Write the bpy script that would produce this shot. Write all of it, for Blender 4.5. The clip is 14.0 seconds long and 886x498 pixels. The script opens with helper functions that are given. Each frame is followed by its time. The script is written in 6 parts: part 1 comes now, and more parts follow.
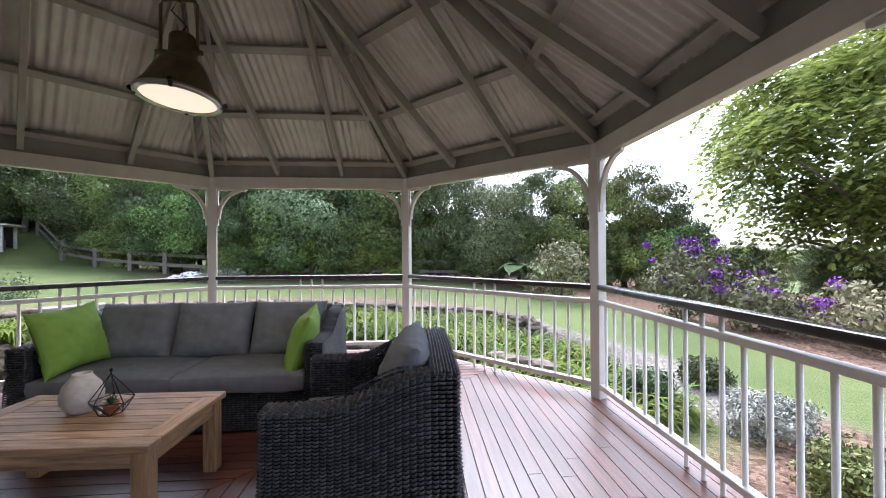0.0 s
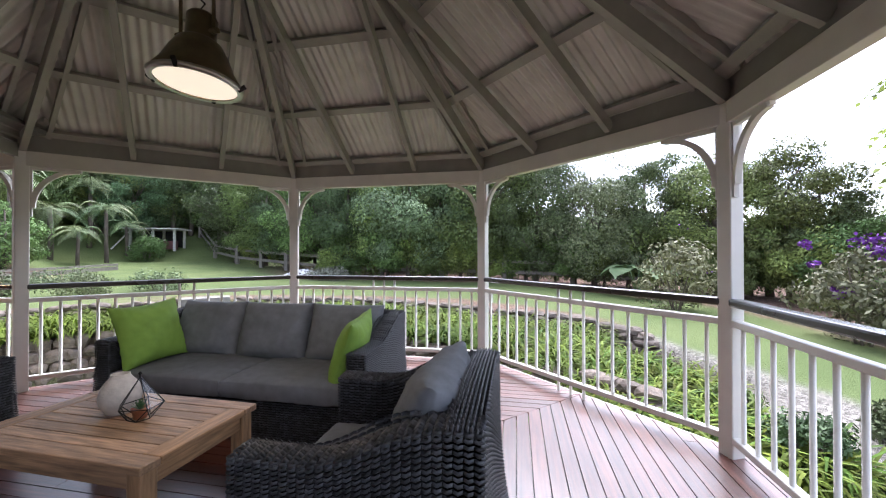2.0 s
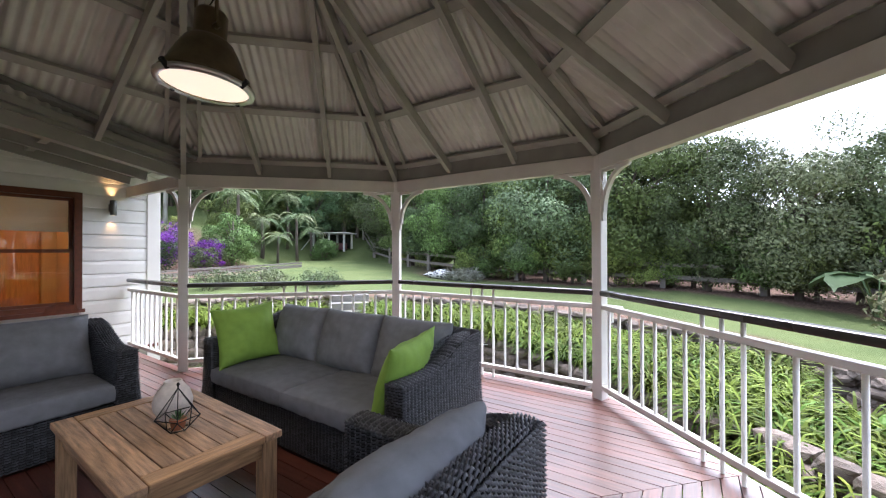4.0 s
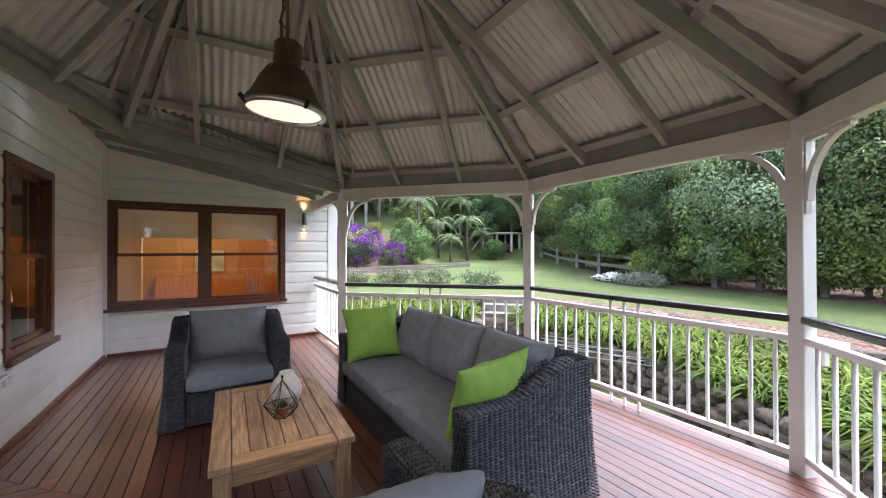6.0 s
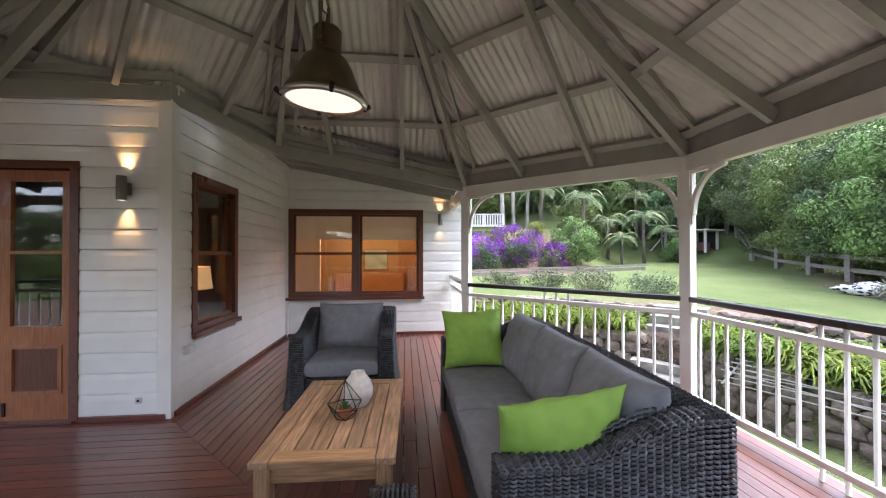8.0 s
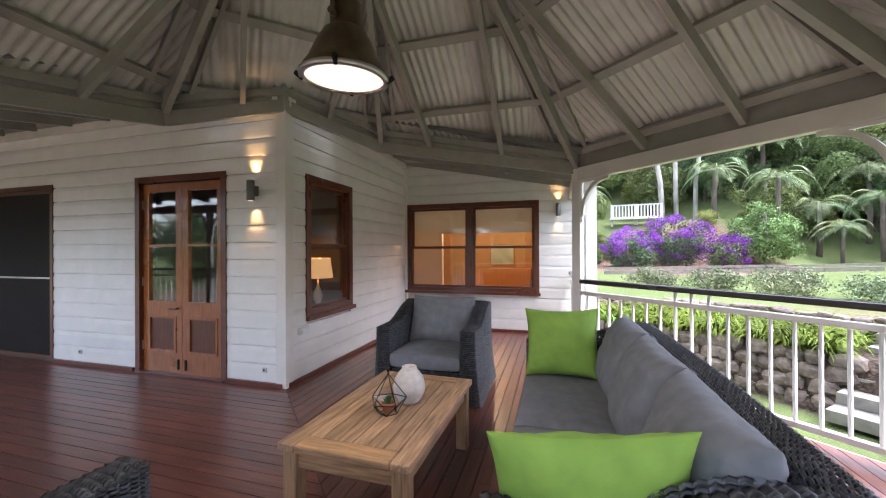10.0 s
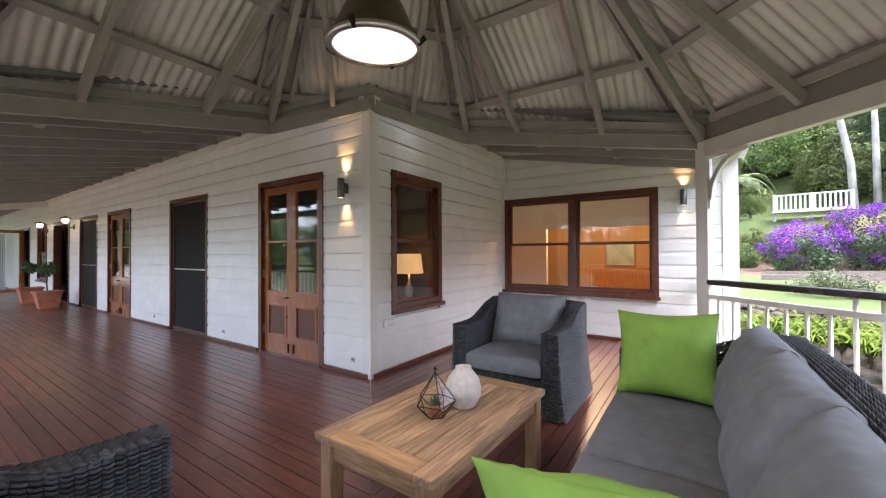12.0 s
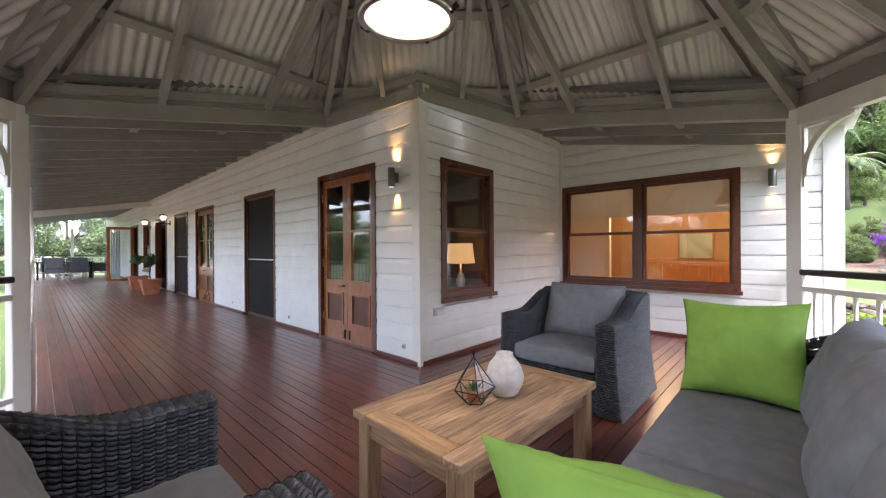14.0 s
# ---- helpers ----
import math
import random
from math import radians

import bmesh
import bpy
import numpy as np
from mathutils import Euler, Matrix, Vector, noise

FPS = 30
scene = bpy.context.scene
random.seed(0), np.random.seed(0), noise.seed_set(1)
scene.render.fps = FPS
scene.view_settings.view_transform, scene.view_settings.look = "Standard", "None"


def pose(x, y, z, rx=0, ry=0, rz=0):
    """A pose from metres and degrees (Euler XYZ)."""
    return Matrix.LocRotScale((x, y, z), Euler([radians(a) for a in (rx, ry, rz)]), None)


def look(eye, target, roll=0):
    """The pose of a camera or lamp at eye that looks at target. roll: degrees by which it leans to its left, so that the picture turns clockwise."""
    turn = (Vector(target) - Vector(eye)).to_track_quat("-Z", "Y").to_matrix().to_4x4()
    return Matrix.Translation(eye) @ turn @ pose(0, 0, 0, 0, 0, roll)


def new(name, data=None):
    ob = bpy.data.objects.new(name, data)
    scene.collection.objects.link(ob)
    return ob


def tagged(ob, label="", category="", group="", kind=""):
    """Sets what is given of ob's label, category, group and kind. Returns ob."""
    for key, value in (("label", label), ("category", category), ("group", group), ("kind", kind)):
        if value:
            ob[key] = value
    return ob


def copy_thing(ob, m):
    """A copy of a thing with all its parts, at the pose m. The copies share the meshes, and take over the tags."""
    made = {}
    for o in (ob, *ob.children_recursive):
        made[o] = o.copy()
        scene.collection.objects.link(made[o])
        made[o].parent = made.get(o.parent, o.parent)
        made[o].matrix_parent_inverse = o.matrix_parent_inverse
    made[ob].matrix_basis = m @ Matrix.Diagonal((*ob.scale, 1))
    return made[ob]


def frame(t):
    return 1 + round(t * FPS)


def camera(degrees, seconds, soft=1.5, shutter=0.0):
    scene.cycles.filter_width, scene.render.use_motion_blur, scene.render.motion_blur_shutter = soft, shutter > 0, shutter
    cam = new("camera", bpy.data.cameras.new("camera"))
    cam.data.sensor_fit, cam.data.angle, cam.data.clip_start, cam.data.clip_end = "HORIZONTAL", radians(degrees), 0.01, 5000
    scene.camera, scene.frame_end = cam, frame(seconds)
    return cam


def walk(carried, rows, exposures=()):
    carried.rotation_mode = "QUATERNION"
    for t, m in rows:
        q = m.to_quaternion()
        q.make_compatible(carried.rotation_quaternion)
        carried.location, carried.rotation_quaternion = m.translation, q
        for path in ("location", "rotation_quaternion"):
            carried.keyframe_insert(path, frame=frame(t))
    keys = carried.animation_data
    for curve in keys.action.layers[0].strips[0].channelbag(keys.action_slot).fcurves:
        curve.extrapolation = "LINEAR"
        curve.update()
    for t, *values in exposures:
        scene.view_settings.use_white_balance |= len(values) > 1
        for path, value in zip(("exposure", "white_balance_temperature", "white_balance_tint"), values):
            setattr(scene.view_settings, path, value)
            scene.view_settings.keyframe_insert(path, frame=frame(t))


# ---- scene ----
cam = camera(99.0, 14.0, soft=1.15)
PATH = [
    (0, (0.044, 0.059, 1.301), (0.191, 2.053, 1.312), -0.3),
    (0.5, (0.139, 0.169, 1.302), (0.193, 2.168, 1.313), -0.4),
    (1, (0.222, 0.293, 1.296), (0.147, 2.292, 1.309), -0.2),
    (1.5, (0.275, 0.425, 1.292), (0.049, 2.412, 1.309), -0.3),
    (2, (0.318, 0.585, 1.299), (-0.062, 2.549, 1.313), -0.1),
    (2.5, (0.391, 0.78, 1.323), (-0.165, 2.701, 1.337), -0.4),
    (5, (0.768, 1.57, 1.385), (-0.66, 2.97, 1.393), 0.1),
    (5.5, (0.809, 1.696, 1.406), (-0.773, 2.92, 1.415), -0.1),
    (6, (0.825, 1.854, 1.414), (-0.89, 2.882, 1.425), -0.2),
    (6.5, (0.831, 2.005, 1.394), (-0.991, 2.831, 1.409), -0.2),
    (7, (0.792, 2.157, 1.379), (-1.111, 2.773, 1.394), -0.2),
    (7.5, (0.741, 2.33, 1.383), (-1.217, 2.737, 1.389), -0.2),
    (8, (0.644, 2.527, 1.39), (-1.346, 2.725, 1.409), -0.1),
    (8.5, (0.571, 2.674, 1.37), (-1.429, 2.68, 1.379), -0.2),
    (9, (0.499, 2.811, 1.356), (-1.492, 2.624, 1.365), -0.3),
    (11.5, (0.042, 3.237, 1.272), (-1.686, 2.231, 1.283), -0.3),
    (12, (-0.042, 3.253, 1.246), (-1.703, 2.139, 1.268), -0.3),
    (12.5, (-0.114, 3.284, 1.231), (-1.704, 2.07, 1.245), -0.2),
    (13, (-0.146, 3.298, 1.219), (-1.676, 2.011, 1.224), -0.4),
    (13.5, (-0.15, 3.296, 1.199), (-1.64, 1.961, 1.197), -0.5),
    (14, (-0.156, 3.297, 1.176), (-1.621, 1.936, 1.174), -0.4),
]
walk(cam, [(t, look(eye, target, roll)) for t, eye, target, roll in PATH], [(0.0, 2.2, 5900, 16), (2.5, 2.2, 5900, 17), (5.0, 2.38, 5900, 16), (9.0, 2.66, 5950, 18), (11.5, 2.92, 5950, 18), (14.0, 2.98, 5950, 17)])
import itertools

# world, sun and lamps
world = bpy.data.worlds.new("sky")
scene.world = world
world.use_nodes = True
wn = world.node_tree.nodes
sky = wn.new("ShaderNodeTexSky")
sky.sky_type, sky.sun_disc = "NISHITA", False
sky.sun_elevation, sky.sun_rotation = radians(58), radians(5)
sky.air_density, sky.dust_density, sky.ozone_density = 1.0, 1.6, 0.6
soften = wn.new("ShaderNodeHueSaturation")
soften.inputs["Saturation"].default_value = 0.45
world.node_tree.links.new(sky.outputs[0], soften.inputs["Color"])
world.node_tree.links.new(soften.outputs[0], wn["Background"].inputs[0])
wn["Background"].inputs[1].default_value = 0.15
sun = new("sun", bpy.data.lights.new("sun", "SUN"))
sun.data.energy, sun.data.angle, sun.data.color = 1.5, radians(50), (1.0, 0.98, 0.95)
sun.matrix_world = look((2, 15, 25), (0, 0, 0))


def lamp(name, place, watts, colour, radius=0.03, aim=None, cone=60.0):
    data = bpy.data.lights.new(name, "SPOT" if aim else "POINT")
    data.energy, data.color, data.shadow_soft_size = watts, colour, radius
    if aim:
        data.spot_size, data.spot_blend = radians(cone), 1.0
    ob = new(name, data)
    ob.matrix_world = look(place, aim) if aim else pose(*place)
    return ob


# materials
def mat(name, col, rough=0.5, metal=0.0, var=0.2, scale=6.0, bump=0.1, fine=80.0, stretch=(1, 1, 1), coat=0.0, rand=0.0, stain=None, amount=0.3, isle=0.0):
    m = bpy.data.materials.new(name)
    m.use_nodes = True
    n, l = m.node_tree.nodes, m.node_tree.links
    b = n["Principled BSDF"]
    tc = n.new("ShaderNodeTexCoord")
    mp = n.new("ShaderNodeMapping")
    mp.inputs["Scale"].default_value = stretch
    l.new(tc.outputs["Object"], mp.inputs["Vector"])
    n1 = n.new("ShaderNodeTexNoise")
    n1.inputs["Scale"].default_value, n1.inputs["Detail"].default_value = scale, 6.0
    n2 = n.new("ShaderNodeTexNoise")
    n2.inputs["Scale"].default_value, n2.inputs["Detail"].default_value = fine, 3.0
    n3 = n.new("ShaderNodeTexNoise")
    n3.inputs["Scale"].default_value, n3.inputs["Detail"].default_value = 0.9, 4.0
    l.new(mp.outputs[0], n1.inputs["Vector"])
    l.new(mp.outputs[0], n2.inputs["Vector"])
    l.new(tc.outputs["Object"], n3.inputs["Vector"])
    ramp = n.new("ShaderNodeValToRGB")
    ramp.color_ramp.elements[0].position, ramp.color_ramp.elements[1].position = 0.3, 0.7
    ramp.color_ramp.elements[0].color = (*[c * (1 - var) for c in col], 1)
    ramp.color_ramp.elements[1].color = (*[min(1, c * (1 + var)) for c in col], 1)
    l.new(n1.outputs["Fac"], ramp.inputs[0])
    last = ramp.outputs[0]
    r3 = n.new("ShaderNodeMapRange")
    r3.inputs[1].default_value, r3.inputs[2].default_value, r3.inputs[3].default_value, r3.inputs[4].default_value = 0.45, 0.7, 0.0, amount
    l.new(n3.outputs["Fac"], r3.inputs[0])
    mx = n.new("ShaderNodeMix")
    mx.data_type = "RGBA"
    l.new(r3.outputs[0], mx.inputs[0])
    l.new(last, mx.inputs[6])
    mx.inputs[7].default_value = (*(stain or [c * 0.7 for c in col]), 1)
    last = mx.outputs[2]
    for k, source in ((rand, "ShaderNodeObjectInfo"), (isle, "ShaderNodeNewGeometry")):
        if not k:
            continue
        hv = n.new("ShaderNodeHueSaturation")
        mr = n.new("ShaderNodeMapRange")
        mr.inputs[3].default_value, mr.inputs[4].default_value = 1 - k, 1 + k
        l.new(n.new(source).outputs["Random" if source == "ShaderNodeObjectInfo" else "Random Per Island"], mr.inputs[0])
        l.new(mr.outputs[0], hv.inputs["Value"])
        l.new(last, hv.inputs["Color"])
        last = hv.outputs[0]
    l.new(last, b.inputs["Base Color"])
    b.inputs["Metallic"].default_value = metal
    rr = n.new("ShaderNodeMapRange")
    rr.inputs[3].default_value, rr.inputs[4].default_value = max(0.02, rough - 0.08), min(1, rough + 0.08)
    l.new(n3.outputs["Fac"], rr.inputs[0])
    l.new(rr.outputs[0], b.inputs["Roughness"])
    b.inputs["Coat Weight"].default_value, b.inputs["Coat Roughness"].default_value = coat, 0.15
    if bump:
        bp = n.new("ShaderNodeBump")
        bp.inputs["Strength"].default_value, bp.inputs["Distance"].default_value = bump, 0.01
        l.new(n2.outputs["Fac"], bp.inputs["Height"])
        l.new(bp.outputs[0], b.inputs["Normal"])
    return m


def glowing(name, col, strength):
    m = mat(name, col, 0.4, var=0.02, bump=0)
    b = m.node_tree.nodes["Principled BSDF"]
    b.inputs["Emission Color"].default_value, b.inputs["Emission Strength"].default_value = (*col, 1), strength
    return m


def glassy(name, ior=1.6, tint=(1, 1, 1)):
    m = bpy.data.materials.new(name)
    m.use_nodes = True
    n, l = m.node_tree.nodes, m.node_tree.links
    n.remove(n["Principled BSDF"])
    lw, pw, fr, tr, gl, mx = n.new("ShaderNodeLayerWeight"), n.new("ShaderNodeMath"), n.new("ShaderNodeMath"), n.new("ShaderNodeBsdfTransparent"), n.new("ShaderNodeBsdfGlossy"), n.new("ShaderNodeMixShader")
    f0 = ((ior - 1) / (ior + 1)) ** 2
    lw.inputs[0].default_value = 0.5
    pw.operation, pw.inputs[1].default_value = "POWER", 5.0
    fr.operation, fr.inputs[1].default_value, fr.inputs[2].default_value = "MULTIPLY_ADD", 1 - f0, f0
    l.new(lw.outputs["Facing"], pw.inputs[0])
    l.new(pw.outputs[0], fr.inputs[0])
    gl.inputs["Roughness"].default_value, tr.inputs[0].default_value = 0.01, (*tint, 1)
    l.new(fr.outputs[0], mx.inputs[0])
    l.new(tr.outputs[0], mx.inputs[1])
    l.new(gl.outputs[0], mx.inputs[2])
    l.new(mx.outputs[0], n["Material Output"].inputs[0])
    return m


WHITE = mat("white_paint", (0.78, 0.755, 0.705), 0.35, var=0.04, bump=0.05, stain=(0.68, 0.66, 0.61), amount=0.35)
BOARD = mat("weatherboard_paint", (0.8, 0.79, 0.75), 0.4, var=0.04, bump=0.06, rand=0.02, stain=(0.72, 0.70, 0.65), amount=0.4)
CREAM = mat("cream_beam_paint", (0.74, 0.71, 0.65), 0.45, var=0.05, bump=0.06)
GREY = mat("grey_roof_timber_paint", (0.31, 0.30, 0.268), 0.5, var=0.1, bump=0.12, stain=(0.25, 0.24, 0.21), amount=0.5)
IRON = mat("corrugated_iron", (0.56, 0.55, 0.51), 0.45, metal=0.15, var=0.08, bump=0.04, stain=(0.40, 0.38, 0.35), amount=0.5)
LINING = mat("grey_ceiling_lining", (0.16, 0.16, 0.15), 0.55, var=0.06, bump=0.06)
RAIL = mat("dark_handrail_paint", (0.045, 0.038, 0.034), 0.28, var=0.1, bump=0.04, coat=0.2)
DECKX = mat("deck_oil_x", (0.14, 0.040, 0.023), 0.42, var=0.4, scale=5, stretch=(0.5, 9, 9), fine=60, bump=0.12, coat=0.6, rand=0.28, stain=(0.09, 0.026, 0.016), amount=0.5)
DECKY = mat("deck_oil_y", (0.14, 0.040, 0.023), 0.42, var=0.4, scale=5, stretch=(9, 0.5, 9), fine=60, bump=0.12, coat=0.6, rand=0.28, stain=(0.09, 0.026, 0.016), amount=0.5)
for m in (DECKX, DECKY):
    m.node_tree.nodes["Principled BSDF"].inputs["Coat IOR"].default_value = 1.6
    m.node_tree.nodes["Principled BSDF"].inputs["Coat Roughness"].default_value = 0.24
    m.node_tree.nodes["Principled BSDF"].inputs["Specular IOR Level"].default_value = 0.8
EDGE = mat("deck_edge_paint", (0.55, 0.53, 0.49), 0.5, var=0.1)
WICKER = mat("charcoal_wicker", (0.047, 0.048, 0.054), 0.36, var=0.4, scale=30, bump=0.2, fine=300, isle=0.6, amount=0.2)
# near-black core: the shade between the strands is put into its colour
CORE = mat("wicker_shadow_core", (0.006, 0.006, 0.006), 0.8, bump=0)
CUSHION = mat("grey_outdoor_fabric", (0.19, 0.193, 0.206), 0.85, var=0.14, scale=14, bump=0.25, fine=700, amount=0.25)
GREEN = mat("lime_green_fabric", (0.23, 0.38, 0.055), 0.8, var=0.12, scale=10, bump=0.2, fine=600, amount=0.2)
TEAK = mat("weathered_teak", (0.39, 0.24, 0.135), 0.45, var=0.5, scale=6, stretch=(1, 12, 12), bump=0.25, fine=40, rand=0.30, stain=(0.17, 0.105, 0.062), amount=0.75)
TEAKY = mat("weathered_teak_cross", (0.38, 0.22, 0.105), 0.45, var=0.4, scale=6, stretch=(12, 1, 12), bump=0.25, fine=40, rand=0.16, stain=(0.25, 0.15, 0.08), amount=0.6)
TEAKZ = mat("weathered_teak_leg", (0.40, 0.24, 0.12), 0.5, var=0.4, scale=6, stretch=(12, 12, 1), bump=0.25, fine=40, stain=(0.24, 0.14, 0.075), amount=0.6)
CEDAR = mat("varnished_cedar", (0.30, 0.095, 0.020), 0.28, var=0.3, scale=7, stretch=(8, 8, 0.8), bump=0.06, fine=50, coat=0.4, amount=0.4)
MAHOG = mat("dark_red_window_timber", (0.115, 0.034, 0.016), 0.3, var=0.25, scale=7, stretch=(3, 3, 3), bump=0.06, coat=0.3)
PANEL = mat("dark_door_panel", (0.12, 0.042, 0.018), 0.35, var=0.3, scale=8, stretch=(8, 8, 0.8), bump=0.08)
SKIRT = mat("red_brown_skirting", (0.13, 0.035, 0.022), 0.35, var=0.2, bump=0.05)
GLASS = glassy("window_glass", 1.75, (0.92, 0.94, 0.93))
TERRA_GLASS = glassy("terrarium_glass", 1.45)
BLIND = mat("cream_roller_blind", (0.86, 0.82, 0.75), 0.8, var=0.03, bump=0.1, fine=400)
bn = BLIND.node_tree
tl, ms = bn.nodes.new("ShaderNodeBsdfTranslucent"), bn.nodes.new("ShaderNodeMixShader")
tl.inputs[0].default_value = (0.85, 0.80, 0.70, 1)
bn.links.new(bn.nodes["Principled BSDF"].outputs[0], ms.inputs[1])
bn.links.new(tl.outputs[0], ms.inputs[2])
ms.inputs[0].default_value = 0.35
bn.links.new(ms.outputs[0], bn.nodes["Material Output"].inputs[0])
STEEL = mat("brushed_steel", (0.55, 0.54, 0.52), 0.3, metal=1.0, var=0.05, bump=0.03)
DULL = mat("dull_grey_metal", (0.22, 0.215, 0.2), 0.38, metal=0.9, var=0.1, bump=0.04)
BRASS = mat("aged_bronze", (0.17, 0.135, 0.085), 0.38, metal=0.85, var=0.3, scale=12, bump=0.1)
BLACK = mat("black_metal", (0.015, 0.015, 0.015), 0.4, metal=0.6, var=0.1, bump=0.05)
BULB = glowing("lamp_glass", (1.0, 0.86, 0.62), 0.19)
WARM = glowing("lamp_shade_glow", (1.0, 0.55, 0.22), 0.10)
CERAMIC = mat("speckled_ceramic", (0.55, 0.50, 0.45), 0.6, var=0.15, scale=25, bump=0.2, fine=90)
TERRACOTTA = mat("terracotta", (0.42, 0.15, 0.075), 0.7, var=0.2, scale=10, bump=0.2)
SUCCULENT = mat("succulent_leaf", (0.07, 0.15, 0.05), 0.5, var=0.2, isle=0.25)
ORANGE = mat("ochre_room_paint", (0.52, 0.30, 0.125), 0.7, var=0.06, bump=0.05)
DARKROOM = mat("dim_room_shade", (0.16, 0.13, 0.11), 0.8, var=0.1, bump=0.05)
PINE = mat("honey_timber", (0.45, 0.20, 0.06), 0.4, var=0.25, scale=5, stretch=(6, 6, 1))
MESH = mat("black_security_mesh", (0.022, 0.020, 0.019), 0.7, var=0.1, scale=200, bump=0.3, fine=500)
PLASTIC = mat("white_plastic", (0.72, 0.72, 0.70), 0.35, var=0.03, bump=0)
MESH.node_tree.nodes["Principled BSDF"].inputs["Specular IOR Level"].default_value = 0.15
CURTAIN = mat("sheer_curtain", (0.6, 0.62, 0.66), 0.8, var=0.1, stretch=(20, 20, 0.2), bump=0.2)


# mesh helpers
def part(name, bm, material, parent=None, label="", smooth=False):
    if isinstance(bm, bpy.types.Mesh):
        me = bm
    else:
        me = bpy.data.meshes.new(name)
        bmesh.ops.recalc_face_normals(bm, faces=bm.faces)
        bm.to_mesh(me)
        bm.free()
    if not me.materials:
        me.materials.append(material)
    if smooth:
        me.polygons.foreach_set("use_smooth", [True] * len(me.polygons))
    ob = new(name, me)
    if parent:
        ob.parent = parent
    if label:
        tagged(ob, label)
    return ob


def thing(name, label, category, group="", kind="", at=(0, 0, 0), turn=0.0):
    ob = tagged(new(name), label, category, group, kind)
    ob.empty_display_size = 0.1
    ob.matrix_world = pose(*at, 0, 0, turn)
    return ob


def hexa(bm, corners):
    v = [bm.verts.new(c) for c in corners]
    return [bm.faces.new([v[i] for i in f]) for f in ((0, 3, 2, 1), (4, 5, 6, 7), (0, 1, 5, 4), (1, 2, 6, 5), (2, 3, 7, 6), (3, 0, 4, 7))]


def box(bm, x0, x1, y0, y1, z0, z1, bevel=0.0):
    fs = hexa(bm, [(x0, y0, z0), (x1, y0, z0), (x1, y1, z0), (x0, y1, z0), (x0, y0, z1), (x1, y0, z1), (x1, y1, z1), (x0, y1, z1)])
    if bevel:
        bmesh.ops.bevel(bm, geom=list({e for f in fs for e in f.edges}), offset=bevel, segments=2, profile=0.5, affect="EDGES")
    return bm


def B(*a, **k):
    return box(bmesh.new(), *a, **k)


def beam(bm, p, q, w, h, up=(0, 0, 1), drop=0.0, bevel=0.0):
    """A bar from p to q, w wide and h high, its top at drop below the line."""
    p, q, up = Vector(p), Vector(q), Vector(up)
    d = (q - p).normalized()
    s = d.cross(up).normalized() * (w / 2)
    u = s.cross(d).normalized()
    lo, hi = -u * (drop + h), -u * drop
    fs = hexa(bm, [p - s + lo, q - s + lo, q + s + lo, p + s + lo, p - s + hi, q - s + hi, q + s + hi, p + s + hi])
    if bevel:
        bmesh.ops.bevel(bm, geom=list({e for f in fs for e in f.edges}), offset=bevel, segments=2, profile=0.5, affect="EDGES")
    return bm


def lathe(bm, prof, at=(0, 0, 0), n=32, m=None):
    rings = []
    for r, z in prof:
        ring = []
        for i in range(n):
            a = 2 * math.pi * i / n
            p = Vector((max(r, 1e-4) * math.cos(a), max(r, 1e-4) * math.sin(a), z))
            p = (m @ p if m else p) + Vector(at)
            ring.append(bm.verts.new(p))
        rings.append(ring)
    for a, b in zip(rings, rings[1:]):
        for i in range(n):
            bm.faces.new((a[i], a[(i + 1) % n], b[(i + 1) % n], b[i]))
    return bm


def tube(bm, pts, r, n=6, taper=1.0):
    pts = [Vector(p) for p in pts]
    rings = []
    for i, p in enumerate(pts):
        d = (pts[min(i + 1, len(pts) - 1)] - pts[max(i - 1, 0)]).normalized()
        s = d.cross(Vector((0, 0, 1)) if abs(d.z) < 0.95 else Vector((1, 0, 0))).normalized()
        t = d.cross(s)
        rr = r * (1 + (taper - 1) * i / max(1, len(pts) - 1))
        rings.append([bm.verts.new(p + (s * math.cos(2 * math.pi * k / n) + t * math.sin(2 * math.pi * k / n)) * rr) for k in range(n)])
    for a, b in zip(rings, rings[1:]):
        for i in range(n):
            bm.faces.new((a[i], a[(i + 1) % n], b[(i + 1) % n], b[i]))
    bm.faces.new(rings[0]), bm.faces.new(rings[-1])
    return bm


def prism(bm, poly, z0, z1):
    lo, hi = [bm.verts.new((x, y, z0)) for x, y in poly], [bm.verts.new((x, y, z1)) for x, y in poly]
    bm.faces.new(lo[::-1]), bm.faces.new(hi)
    for i in range(len(poly)):
        j = (i + 1) % len(poly)
        bm.faces.new((lo[i], lo[j], hi[j], hi[i]))
    return bm


def sweep(bm, section, m0, m1):
    """A closed section of (a, b) drawn from the frame m0 to the frame m1."""
    a, b = [[bm.verts.new(m(s, t)) for s, t in section] for m in (m0, m1)]
    bm.faces.new(a), bm.faces.new(b[::-1])
    for i in range(len(section)):
        j = (i + 1) % len(section)
        bm.faces.new((a[i], a[j], b[j], b[i]))
    return bm

# the octagonal corner pavilion: centre, half width to the middle of the posts
UP = Vector((0, 0, 1))
CX, CY, HALF = -1.287, 2.09, 2.95
SLOPE, EAVE = 0.61, 2.27


def octo(k, half=HALF, z=0.0):
    """Corner k, clockwise from the one beside the wing's wall; 7 and 6 lie at the house."""
    a, r = radians(157.5 - 45 * k), half / math.cos(radians(22.5))
    return Vector((CX + r * math.cos(a), CY + r * math.sin(a), z))


def roof_z(half):
    """Height of the rafters' underside at a distance from the middle."""
    return EAVE + SLOPE * (2.93 - half)


